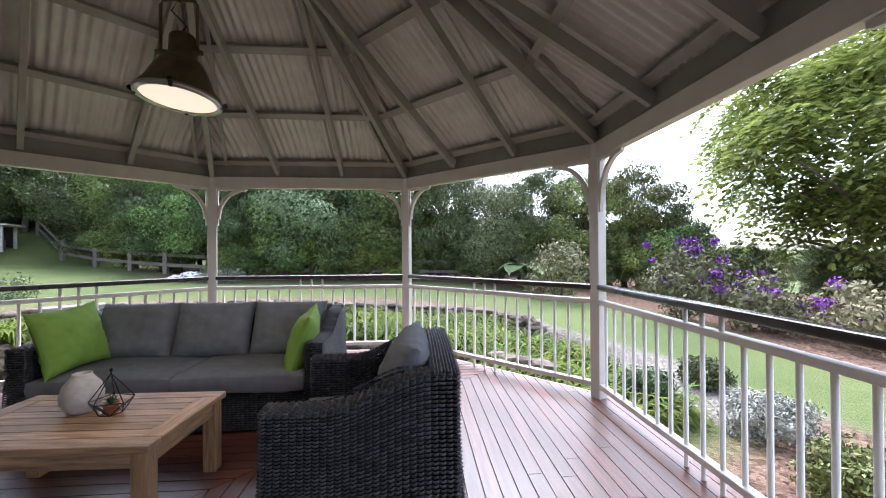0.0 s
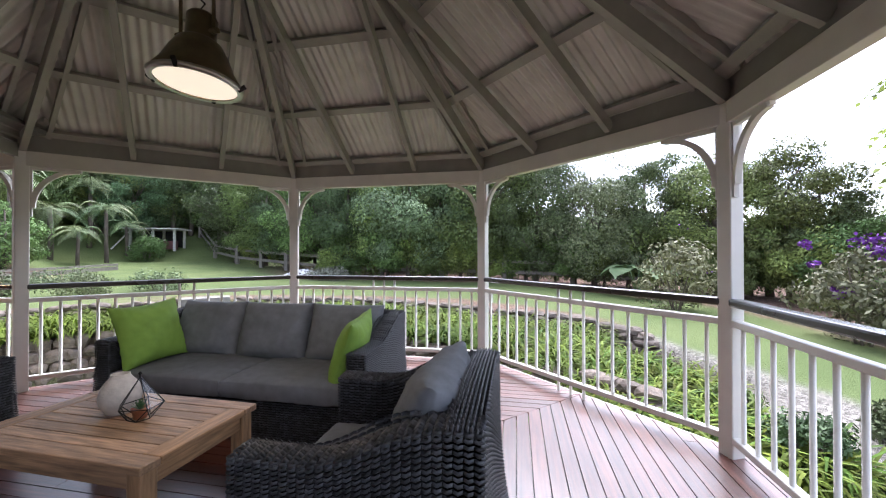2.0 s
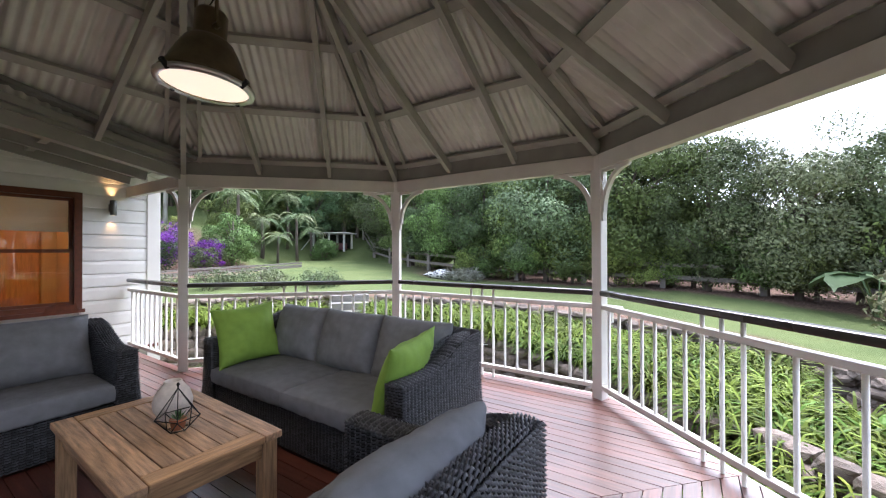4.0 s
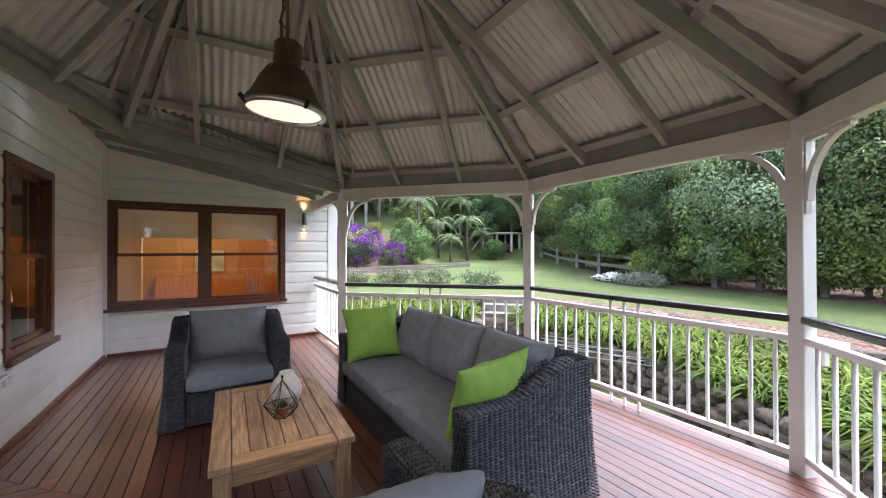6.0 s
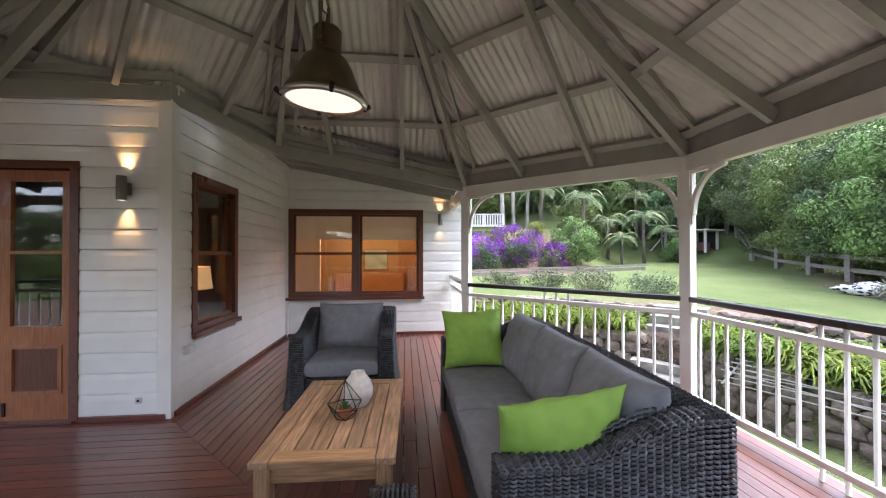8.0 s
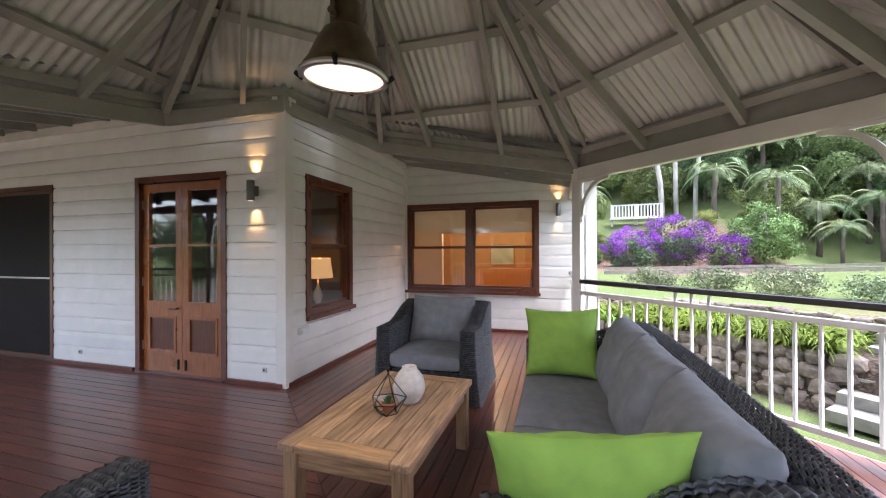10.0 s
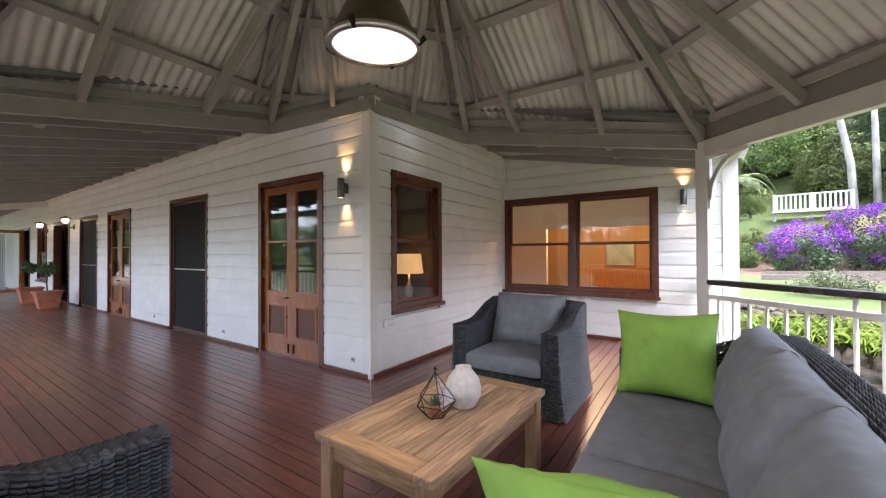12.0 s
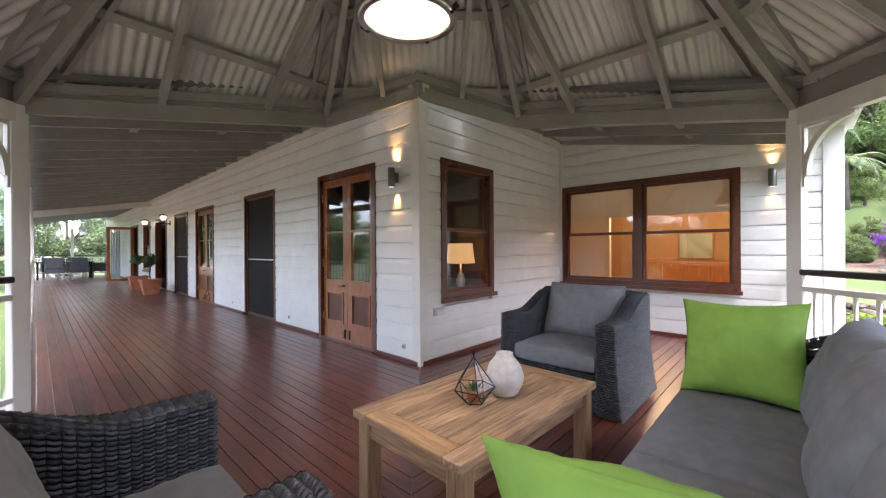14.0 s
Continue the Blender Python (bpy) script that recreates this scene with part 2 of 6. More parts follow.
WX, WY, AX = -2.77, 0.55, -5.87
WALL_TOP = 3.0


def ceiling_z(d):
    return 2.93 - 0.193 * d


class Side:
    """A wall's frame: along it, out of it, and up."""

    def __init__(self, base, along, out):
        self.b, self.u, self.n = Vector((*base, 0)), Vector((*along, 0)), Vector((*out, 0))

    def at(self, u, n, z):
        p = self.b + self.u * u + self.n * n
        return (p.x, p.y, z)

    def box(self, bm, u0, u1, n0, n1, z0, z1, bevel=0.0):
        fs = hexa(bm, [self.at(u0, n0, z0), self.at(u1, n0, z0), self.at(u1, n1, z0), self.at(u0, n1, z0), self.at(u0, n0, z1), self.at(u1, n0, z1), self.at(u1, n1, z1), self.at(u0, n1, z1)])
        if bevel:
            bmesh.ops.bevel(bm, geom=list({e for f in fs for e in f.edges}), offset=bevel, segments=2, profile=0.5, affect="EDGES")
        return bm


S1 = Side((WX, WY), (-1, 0), (0, 1))
S2 = Side((WX, WY), (0, -1), (1, 0))
SA = Side((AX, WY), (0, 1), (1, 0))
LONG = 25.0
OPEN1 = [(0.33, 1.21, 0.65, 2.11)]
OPEN2 = [(0.72, 1.94, 0.0, 2.13), (3.35, 4.61, 0.0, 2.13), (6.41, 7.70, 0.0, 2.13), (8.44, 9.73, 0.0, 2.13), (10.65, 12.2, 0.0, 2.13), (13.0, 14.1, 0.5, 2.13), (15.2, 16.8, 0.0, 2.13)]
OPENA = [(0.065, 2.25, 0.65, 2.09)]


def wall(name, side, length, top, openings, label):
    bm = bmesh.new()
    edge = 0.0
    for u0, u1, z0, z1 in openings:
        side.box(bm, edge, u0, -0.14, -0.022, -0.3, top)
        if z0 > 0.05:
            side.box(bm, u0, u1, -0.14, -0.022, -0.3, z0)
        side.box(bm, u0, u1, -0.14, -0.022, z1, top)
        edge = u1
    side.box(bm, edge, length, -0.14, -0.022, -0.3, top)
    return tagged(part(name, bm, WHITE), label, "wall", kind="structure")


wall_south = wall("wall_south", S1, 3.1, WALL_TOP, OPEN1, "white painted weatherboard wall of the house by the short verandah")
wall_west = wall("wall_west", S2, LONG, WALL_TOP, OPEN2, "long white painted weatherboard house wall along the verandah")
wall_wing = wall("wall_wing", SA, 3.12, WALL_TOP, OPENA, "white weatherboard end wall of the house wing with a wide window")
bm = bmesh.new()
box(bm, AX - 7.0, AX - 0.14, 3.53, 3.65, -1.4, 3.3)
box(bm, AX - 0.14, AX - 0.022, 3.0, 3.65, -1.4, -0.3)
tagged(part("wall_wing_side", bm, WHITE), "white weatherboard outer wall of the house wing", "wall", kind="structure")

# corner boards
for name, b in (("trim_house_corner", (WX - 0.09, WX + 0.022, WY - 0.09, WY + 0.022, 0.0, 2.70)), ("trim_wing_corner", (AX - 0.02, AX + 0.024, 3.52, 3.68, -1.3, 2.5)), ("trim_inner_corner", (AX - 0.0, AX + 0.05, WY, WY + 0.05, 0.0, 2.9))):
    tagged(part(name, B(*b, bevel=0.004), WHITE), "white painted timber corner board on the weatherboards", "trim", kind="structure")

# skirting strips
for name, side, spans in (("baseboard_south", S1, [(0.02, 3.1)]), ("baseboard_wing", SA, [(0.0, 3.1)]), ("baseboard_west", S2, [(0.02, 0.68), (1.98, 3.31), (4.65, 6.37), (7.74, 8.4), (9.77, 10.6), (12.25, 15.15), (16.85, 24.9)])):
    bm = bmesh.new()
    for a, b in spans:
        side.box(bm, a, b, 0.012, 0.04, 0.003, 0.045)
    tagged(part(name, bm, SKIRT), "low red-brown timber strip where deck meets wall", "baseboard", kind="structure")


def frame_ring(bm, side, u0, u1, z0, z1, w, n0, n1, bottom=True):
    side.box(bm, u0, u0 + w, n0, n1, z0, z1)
    side.box(bm, u1 - w, u1, n0, n1, z0, z1)
    side.box(bm, u0 + w, u1 - w, n0, n1, z1 - w, z1)
    if bottom:
        side.box(bm, u0 + w, u1 - w, n0, n1, z0, z0 + w)
    return bm


def pane(side, u0, u1, n, z0, z1, parent, material=None):
    bm = bmesh.new()
    side.box(bm, u0, u1, n, n + 0.005, z0, z1)
    ob = part("pane", bm, material or GLASS, parent)
    ob.visible_shadow = False
    return ob


def sash_window(name, side, opening, lights, blind, label):
    u0, u1, z0, z1 = opening
    w = thing(name, label, "window", kind="structure")
    part("window_frame", frame_ring(bmesh.new(), side, u0 - 0.03, u1 + 0.03, z0 - 0.02, z1 + 0.03, 0.075, -0.12, 0.026), MAHOG, w)
    bm = bmesh.new()
    side.box(bm, u0 - 0.05, u1 + 0.05, 0.027, 0.062, z0 - 0.05, z0 - 0.004)
    part("window_sill", bm, MAHOG, w)
    step = (u1 - u0) / lights
    for k in range(lights):
        a, b = u0 + k * step + (0.045 if k == 0 else 0.05), u0 + (k + 1) * step - (0.045 if k == lights - 1 else 0.05)
        if k:
            bm = bmesh.new()
            side.box(bm, u0 + k * step - 0.05, u0 + k * step + 0.05, -0.11, 0.02, z0 + 0.055, z1 - 0.045)
            part("mullion", bm, MAHOG, w)
        mid = z0 + (z1 - z0) * 0.505
        for name2, lo, hi, n in (("lower_sash", z0 + 0.055, mid + 0.015, -0.045), ("upper_sash", mid - 0.015, z1 - 0.045, -0.085)):
            s = part(name2, frame_ring(bmesh.new(), side, a, b, lo, hi, 0.036, n, n + 0.035), MAHOG, w)
            pane(side, a + 0.03, b - 0.03, n + 0.014, lo + 0.03, hi - 0.03, s)
        if blind:
            bm = bmesh.new()
            side.box(bm, a - 0.03, b + 0.03, -0.135, -0.131, blind, z1 - 0.02)
            side.box(bm, a - 0.03, b + 0.03, -0.139, -0.127, blind - 0.012, blind + 0.012)
            part("roller_blind", bm, BLIND, w, "cream roller blind drawn part way down")
    return w


sash_window("window_1", SA, OPENA[0], 2, 1.63, "wide dark red timber double sash window with cream blinds")
sash_window("window_2", S1, OPEN1[0], 1, 0, "dark red timber sash window with a dim room behind")
sash_window("window_3", S2, OPEN2[5], 1, 0, "narrow dark timber window far along the verandah")


def door_leaf(side, u0, u1, parent, handle, name="leaf"):
    bm = bmesh.new()
    z1, st, n0, n1 = 2.075, 0.085, -0.06, -0.02
    side.box(bm, u0, u0 + st, n0, n1, 0.02, z1)
    side.box(bm, u1 - st, u1, n0, n1, 0.02, z1)
    for lo, hi in ((0.02, 0.24), (0.63, 0.79), (1.985, z1), (1.385, 1.41)):
        side.box(bm, u0 + st, u1 - st, n0, n1, lo, hi)
    leaf = part(name, bm, CEDAR, parent)
    for lo, hi in ((0.79, 1.385), (1.41, 1.985)):
        pane(side, u0 + st - 0.005, u1 - st + 0.005, -0.043, lo - 0.004, hi + 0.004, leaf)
    part("panel_mould", frame_ring(bmesh.new(), side, u0 + st - 0.006, u1 - st + 0.006, 0.234, 0.636, 0.03, -0.045, -0.012), CEDAR, leaf)
    bm = bmesh.new()
    side.box(bm, u0 + st + 0.02, u1 - st - 0.02, -0.05, -0.03, 0.262, 0.608)
    part("panel", bm, PANEL, leaf, "dark stained lower door panel")
    for z in (0.3, 1.0, 1.85):
        bm = bmesh.new()
        e = u0 if handle == "far" else u1
        side.box(bm, e - 0.008, e + 0.008, -0.02, -0.006, z - 0.05, z + 0.05)
        part("hinge", bm, STEEL, leaf, "steel hinge")
    c = u1 - 0.05 if handle == "far" else u0 + 0.05
    if handle == "near":
        bm = bmesh.new()
        tube(bm, [side.at(c, -0.03, 0.72), side.at(c, 0.03, 0.72)], 0.012, 8)
        tube(bm, [side.at(c - 0.03, 0.028, 0.722), side.at(c + 0.07, 0.03, 0.715)], 0.012, 8)
        part("door_handle", bm, BRASS, leaf, "small bronze door handle")
    bm = bmesh.new()
    side.box(bm, c - 0.01, c + 0.01, -0.02, -0.008, 0.06, 0.17)
    part("bolt", bm, BLACK, leaf, "black barrel bolt")
    return leaf


def french_door(name, side, opening, label):
    u0, u1, z0, z1 = opening
    d = thing(name, label, "door", kind="structure")
    part("door_frame", frame_ring(bmesh.new(), side, u0 - 0.02, u1 + 0.02, 0.0, z1 + 0.02, 0.065, -0.13, 0.024, False), MAHOG, d)
    bm = bmesh.new()
    side.box(bm, u0, u1, -0.13, 0.05, 0.004, 0.022)
    part("threshold", bm, MAHOG, d)
    mid = (u0 + u1) / 2
    door_leaf(side, u0 + 0.048, mid - 0.002, d, "far")
    door_leaf(side, mid + 0.002, u1 - 0.048, d, "near")
    return d


def screen_door(name, side, opening, label):
    u0, u1, z0, z1 = opening
    d = thing(name, label, "screen door", kind="structure")
    part("door_frame", frame_ring(bmesh.new(), side, u0 - 0.02, u1 + 0.02, 0.0, z1 + 0.02, 0.05, -0.13, 0.02, False), MAHOG, d)
    a, b = u0 + 0.032, u1 - 0.032
    leaf = part("leaf", frame_ring(bmesh.new(), side, a, b, 0.02, 2.095, 0.04, -0.05, -0.01), PANEL, d)
    bm = bmesh.new()
    side.box(bm, a + 0.035, b - 0.035, -0.034, -0.028, 0.055, 2.06)
    part("mesh_panel", bm, MESH, leaf, "fine black security mesh")
    bm = bmesh.new()
    side.box(bm, a + 0.04, b - 0.04, -0.045, -0.015, 1.0, 1.02)
    part("mid_rail", bm, STEEL, leaf, "thin pale metal rail across the mesh")
    return d


french_door("door_1", S2, OPEN2[0], "pair of varnished cedar french doors with glazed tops, closed")
screen_door("door_2", S2, OPEN2[1], "dark mesh security screen door with a pale mid rail, closed")
french_door("door_3", S2, OPEN2[2], "pair of varnished cedar french doors further along, closed")
screen_door("door_4", S2, OPEN2[3], "dark mesh screen door beside the potted trees")
# open doorway and the door leaf that stands out over the deck
d = thing("door_5", "dark timber doorway with its doors open inward", "door", kind="structure")
part("door_frame", frame_ring(bmesh.new(), S2, 10.63, 12.22, 0, 2.15, 0.09, -0.13, 0.024, False), MAHOG, d)
d = thing("door_6", "varnished glazed door leaf standing open over the deck", "door", kind="structure")
part("door_frame", frame_ring(bmesh.new(), S2, 15.18, 16.82, 0, 2.15, 0.07, -0.13, 0.024, False), MAHOG, d)
SO = Side((WX + 0.03, WY - 16.0), (1, 0), (0, 1))
leaf = part("leaf", frame_ring(bmesh.new(), SO, 0.0, 0.8, 0.03, 2.08, 0.1, 0.0, 0.045), CEDAR, d)
pane(SO, 0.09, 0.71, 0.02, 0.12, 1.99, leaf)
bm = bmesh.new()
for k in range(6):
    SO.box(bm, 0.4 + k * 0.045, 0.43 + k * 0.045, -0.05 - 0.012 * (k % 2), -0.03 - 0.012 * (k % 2), 0.1, 2.0)
part("curtain", bm, CURTAIN, d, "pale sheer curtain behind the glass")

# rooms behind the openings
bm = bmesh.new()
for b in ((AX - 4.2, AX - 4.1, -3.0, 3.5, -0.2, 2.9), (AX - 4.1, AX - 0.141, -3.0, -2.9, -0.2, 2.9), (AX - 4.1, AX - 0.141, 3.42, 3.52, -0.2, 2.9), (AX - 4.1, AX - 0.141, -2.9, 3.42, 2.7, 2.8), (AX - 0.26, AX - 0.141, -2.9, WY, -0.2, 2.7)):
    box(bm, *b)
tagged(part("room_wing", bm, ORANGE), "ochre painted room lit by warm lamps", "room", kind="structure")
tagged(part("room_wing_floor", B(AX - 4.1, AX - 0.141, -2.9, 3.42, -0.1, 0.0), PINE), "honey timber floor of the lit room", "floor", kind="structure")
# walls, floor and ceiling all dark: the rooms' dimness is put into the colour
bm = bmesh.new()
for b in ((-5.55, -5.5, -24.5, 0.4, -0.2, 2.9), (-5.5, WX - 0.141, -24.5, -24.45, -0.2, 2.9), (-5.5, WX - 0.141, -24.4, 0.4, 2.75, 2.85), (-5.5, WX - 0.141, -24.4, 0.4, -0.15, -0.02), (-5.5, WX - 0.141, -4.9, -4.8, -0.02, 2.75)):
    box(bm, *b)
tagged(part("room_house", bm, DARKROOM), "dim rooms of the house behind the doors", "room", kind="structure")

# cabinet, door frame and picture in the lit room
d = thing("sideboard", "honey timber sideboard against the ochre wall", "sideboard", at=(AX - 3.85, 1.6, 0))
part("body", B(-0.25, 0.25, -0.9, 0.9, 0.08, 0.85, bevel=0.01), PINE, d)
for y in (-0.45, 0.45):
    part("door", B(0.251, 0.27, y - 0.43, y + 0.43, 0.12, 0.81, bevel=0.006), PINE, d)
d = thing("picture", "pale green landscape picture in a timber frame", "picture", at=(AX - 4.09, 1.72, 1.2))
part("picture_frame", B(0, 0.03, -0.34, 0.34, -0.3, 0.3, bevel=0.008), PINE, d)
part("print", B(0.031, 0.034, -0.30, 0.30, -0.26, 0.26), mat("pale_print", (0.45, 0.52, 0.42), 0.6, var=0.3, scale=3), d)
d = thing("inner_door", "honey timber door inside the lit room", "door", at=(AX - 4.09, 2.75, 0))
part("leaf", B(0, 0.045, -0.42, 0.42, 0.0, 2.1, bevel=0.006), PINE, d)
lamp("room_lamp", (AX - 2.0, 1.6, 2.3), 19, (1.0, 0.70, 0.38), 0.15)

tagged(part("room_partition", B(AX - 1.75, AX - 1.65, -2.9, 0.74, 0.0, 2.7), WHITE), "pale cream inner wall beside the lit room", "wall", kind="structure")

# table lamp behind the sash window
d = thing("table_lamp", "lit table lamp with a warm conical shade on a glass base", "lamp", at=(-3.85, 0.17, 0.62))
part("shade", lathe(bmesh.new(), [(0.155, 0.36), (0.185, 0.61), (0.18, 0.61), (0.15, 0.36)]), WARM, d, "glowing fabric shade", True)
part("base", lathe(bmesh.new(), [(0.0, 0.0), (0.08, 0.0), (0.08, 0.02), (0.02, 0.03), (0.05, 0.10), (0.06, 0.16), (0.03, 0.24), (0.012, 0.27), (0.012, 0.4), (0, 0.4)], n=20), STEEL, d, "", True)
for o in d.children:
    if o.name.startswith("shade"):
        o.scale.z, o.location.z = -1, 0.98
d = thing("side_table", "dark timber side table under the lamp", "table", at=(-3.85, 0.17, 0))
part("tabletop", B(-0.3, 0.3, -0.25, 0.25, 0.58, 0.62, bevel=0.006), PANEL, d)
for x, y in itertools.product((-0.26, 0.26), (-0.21, 0.21)):
    part("leg", B(x - 0.02, x + 0.02, y - 0.02, y + 0.02, -0.02, 0.58), PANEL, d)
lamp("table_lamp_bulb", (-3.85, 0.17, 1.15), 0.7, (1.0, 0.6, 0.28), 0.05)


# posts, beams, brackets and rails
def post(place, turn, top=2.25, low=-1.0, name="post"):
    p = thing(name, "white painted square timber verandah post", "post", "verandah posts", at=(place[0], place[1], 0), turn=turn)
    part("shaft", B(-0.05, 0.05, -0.05, 0.05, low, top, bevel=0.008), WHITE, p)
    return p


def bracket(p, direction, z=2.106):
    """A curved timber bracket beside a post, under the beam."""
    d, s = Vector((*direction, 0)).normalized(), Vector((-direction[1], direction[0], 0)).normalized() * 0.018
    bm = bmesh.new()
    o = Vector((p[0], p[1], 0)) + d * 0.05
    n = 10
    r = 0.34
    rows = []
    for i in range(n + 1):
        a = math.pi / 2 * i / n
        # an arc that springs from the post and meets the beam
        c_out = o + d * (r - r * math.cos(a)) + Vector((0, 0, z - r - 0.05 + (r + 0.05) * math.sin(a)))
        nrm = (d * 0.032 * math.sin(math.pi / 2 - a) + Vector((0, 0, -0.032 * math.sin(a))))
        rows.append((c_out, c_out + nrm + d * 0.012))
    last = None
    for a, b in rows:
        a = Vector((a.x, a.y, min(a.z, z)))
        b = Vector((b.x, b.y, min(b.z, z - 0.012)))
        ring = [bm.verts.new(v) for v in (a - s, a + s, b + s, b - s)]
        if last:
            for i in range(4):
                bm.faces.new((last[i], last[(i + 1) % 4], ring[(i + 1) % 4], ring[i]))
        else:
            bm.faces.new(ring)
        last = ring
    bm.faces.new(last)
    beam(bm, o + Vector((0, 0, z)) , o + d * (r + 0.03) + Vector((0, 0, z)), 0.030, 0.025)
    beam(bm, o + d * 0.0125 + Vector((0, 0, z - r - 0.13)), o + d * 0.0125 + Vector((0, 0, z - 0.025)), 0.025, 0.030, up=(-d.y, d.x, 0), drop=-0.015)
    ob = part("bracket", bm, WHITE)
    return tagged(ob, "white curved timber bracket between post and beam", "bracket", "post brackets")


corner = [octo(k) for k in range(6)]
posts = [post(c, 157.5 - 45 * k) for k, c in enumerate(corner)]
for k in range(5):
    a, b = corner[k], corner[k + 1]
    d = (b - a).normalized()
    bracket(a, (d.x, d.y))
    bracket(b, (-d.x, -d.y))
bracket(corner[0], (-1, 0))


def fence(a, b, balusters, triple, label, group="balustrades", ends=0.05):
    a, b = Vector((a[0], a[1], 0)), Vector((b[0], b[1], 0))
    d = (b - a).normalized()
    length = (b - a).length
    ob = thing("balustrade", label, "balustrade", group)
    p, q = a + d * ends, b - d * ends
    z = lambda v, h: v + Vector((0, 0, h))  # noqa: E731
    part("handrail", beam(bmesh.new(), z(p, 1.0), z(q, 1.0), 0.085, 0.05, bevel=0.014), RAIL, ob, "dark painted timber handrail")
    part("top_rail", beam(bmesh.new(), z(p, 0.868), z(q, 0.868), 0.06, 0.042, bevel=0.006), WHITE, ob)
    part("bottom_rail", beam(bmesh.new(), z(p, 0.135), z(q, 0.135), 0.055, 0.042, bevel=0.006), WHITE, ob)
    short = bmesh.new()
    tube(short, [(0, 0, 0.13), (0, 0, 0.83)], 0.0135, 8)
    short_me = bpy.data.meshes.new("baluster")
    short.to_mesh(short_me), short.free()
    tall = bmesh.new()
    tube(tall, [(0, 0, 0.003), (0, 0, 0.96)], 0.0135, 8)
    tall_me = bpy.data.meshes.new("baluster")
    tall.to_mesh(tall_me), tall.free()
    for i in range(balusters):
        u = (i + 1) / (balusters + 1)
        mid = triple and abs(i - (balusters - 1) / 2) < 1.2
        o = part("baluster", tall_me if mid else short_me, WHITE, ob, smooth=True)
        o.location = a + d * length * u
    return ob


RAILS = "white balustrade with round balusters under a dark handrail"
for k in range(5):
    fence(corner[k], corner[k + 1], 17, True, RAILS)
fence((AX + 0.0, corner[0].y), corner[0], 10, False, "short white balustrade between pavilion post and house wall")

# small ledge on the outside of one post
p = octo(2)
o = (p - Vector((CX, CY, 0))).normalized()
d = thing("post_ledge", "small white painted timber ledge on the outside of a post", "ledge", at=(p.x + o.x * 0.13, p.y + o.y * 0.13, 0), turn=67.5)
part("shelf", B(-0.09, 0.08, -0.11, 0.11, 0.80, 0.84, bevel=0.006), WHITE, d)
part("support", B(-0.085, -0.05, -0.09, 0.09, 0.70, 0.80), WHITE, d)

# outer side of the long verandah
EX = corner[5].x
ys = [corner[5].y - 2.6 * k for k in range(1, 8)]
prev = corner[5]
for y in ys:
    post((EX, y), 0)
    fence(prev, (EX, y), 17, True, "white balustrade along the long verandah")
    bracket((EX, y), (0, 1))
    bracket(prev, (0, -1))
    prev = (EX, y)

# beams
RING7, RING6 = (CX - 2.43, CY - 0.97), (CX - 0.97, CY - 2.43)
ring = thing("beam_ring", "cream painted timber beams on top of the posts", "beam", kind="structure")
for k in range(5):
    part("beam", beam(bmesh.new(), octo(k, z=2.25), octo(k + 1, z=2.25), 0.075, 0.14, bevel=0.004), CREAM, ring)
part("beam", beam(bmesh.new(), (EX, corner[5].y, 2.25), (EX, -20.5, 2.25), 0.075, 0.14), CREAM, ring)
part("beam", beam(bmesh.new(), (AX, corner[0].y, 2.25), (*corner[0].xy, 2.25), 0.07, 0.14), CREAM, ring)
ring = thing("beam_house_side", "grey painted beams where the pavilion roof meets the house", "beam", kind="structure")
C2 = Vector((CX, CY, 0))
for p, q in ((octo(0, 2.95, 2.30), (*RING7, roof_z(2.43) + 0.02)), ((*RING7, roof_z(2.43) + 0.02), (WX, WY, 2.80)), ((WX, WY, 2.80), (*RING6, roof_z(2.43) + 0.02)), ((*RING6, roof_z(2.43) + 0.02), octo(5, 2.95, 2.30))):
    p, q = Vector(p), Vector(q)
    part("beam", beam(bmesh.new(), p, q, 0.05, 0.12), GREY, ring)
    off = (p + q) / 2 - C2
    off = Vector((off.x, off.y, 0)).normalized() * 0.06
    part("upper_board", beam(bmesh.new(), p + off * 0.4 + UP * 0.14, q + off * 0.4 + UP * 0.14, 0.025, 0.12), GREY, ring)
    ends = []
    for e in (p, q):
        k = (e.xy - C2.xy)
        half = max(abs(k.x), abs(k.y), (abs(k.x) + abs(k.y)) / math.sqrt(2))
        ends.append(Vector((e.x, e.y, roof_z(half) + 0.152)) - off * 0.7)
    part("end_batten", beam(bmesh.new(), ends[0], ends[1], 0.05, 0.065), GREY, ring)
    # unseen upright sheet above the iron, added to stop sun and sky leaking in
    part("flashing", beam(bmesh.new(), p + off + UP * 0.75, q + off + UP * 0.75, 0.012, 0.72), IRON, ring)

part("corner_block", B(WX - 0.06, WX + 0.03, WY - 0.06, WY + 0.03, 2.695, 2.99, bevel=0.004), GREY, ring)

# pavilion roof
roof = thing("pavilion_roof", "octagonal roof of grey rafters, battens and corrugated iron seen from below", "roof", kind="structure")
APEX = Vector((CX, CY, roof_z(0)))


def on_roof(k, along, half, lift=0.0):
    """A point of roof side k (between corners k and k+1); along from -1 to 1, at a distance from the middle."""
    a = radians(135 - 45 * k)
    out, side = Vector((math.cos(a), math.sin(a), 0)), Vector((math.sin(a), -math.cos(a), 0))
    p = Vector((CX, CY, 0)) + out * half + side * along
    return Vector((p.x, p.y, roof_z(half) + lift))


T8 = math.tan(radians(22.5))


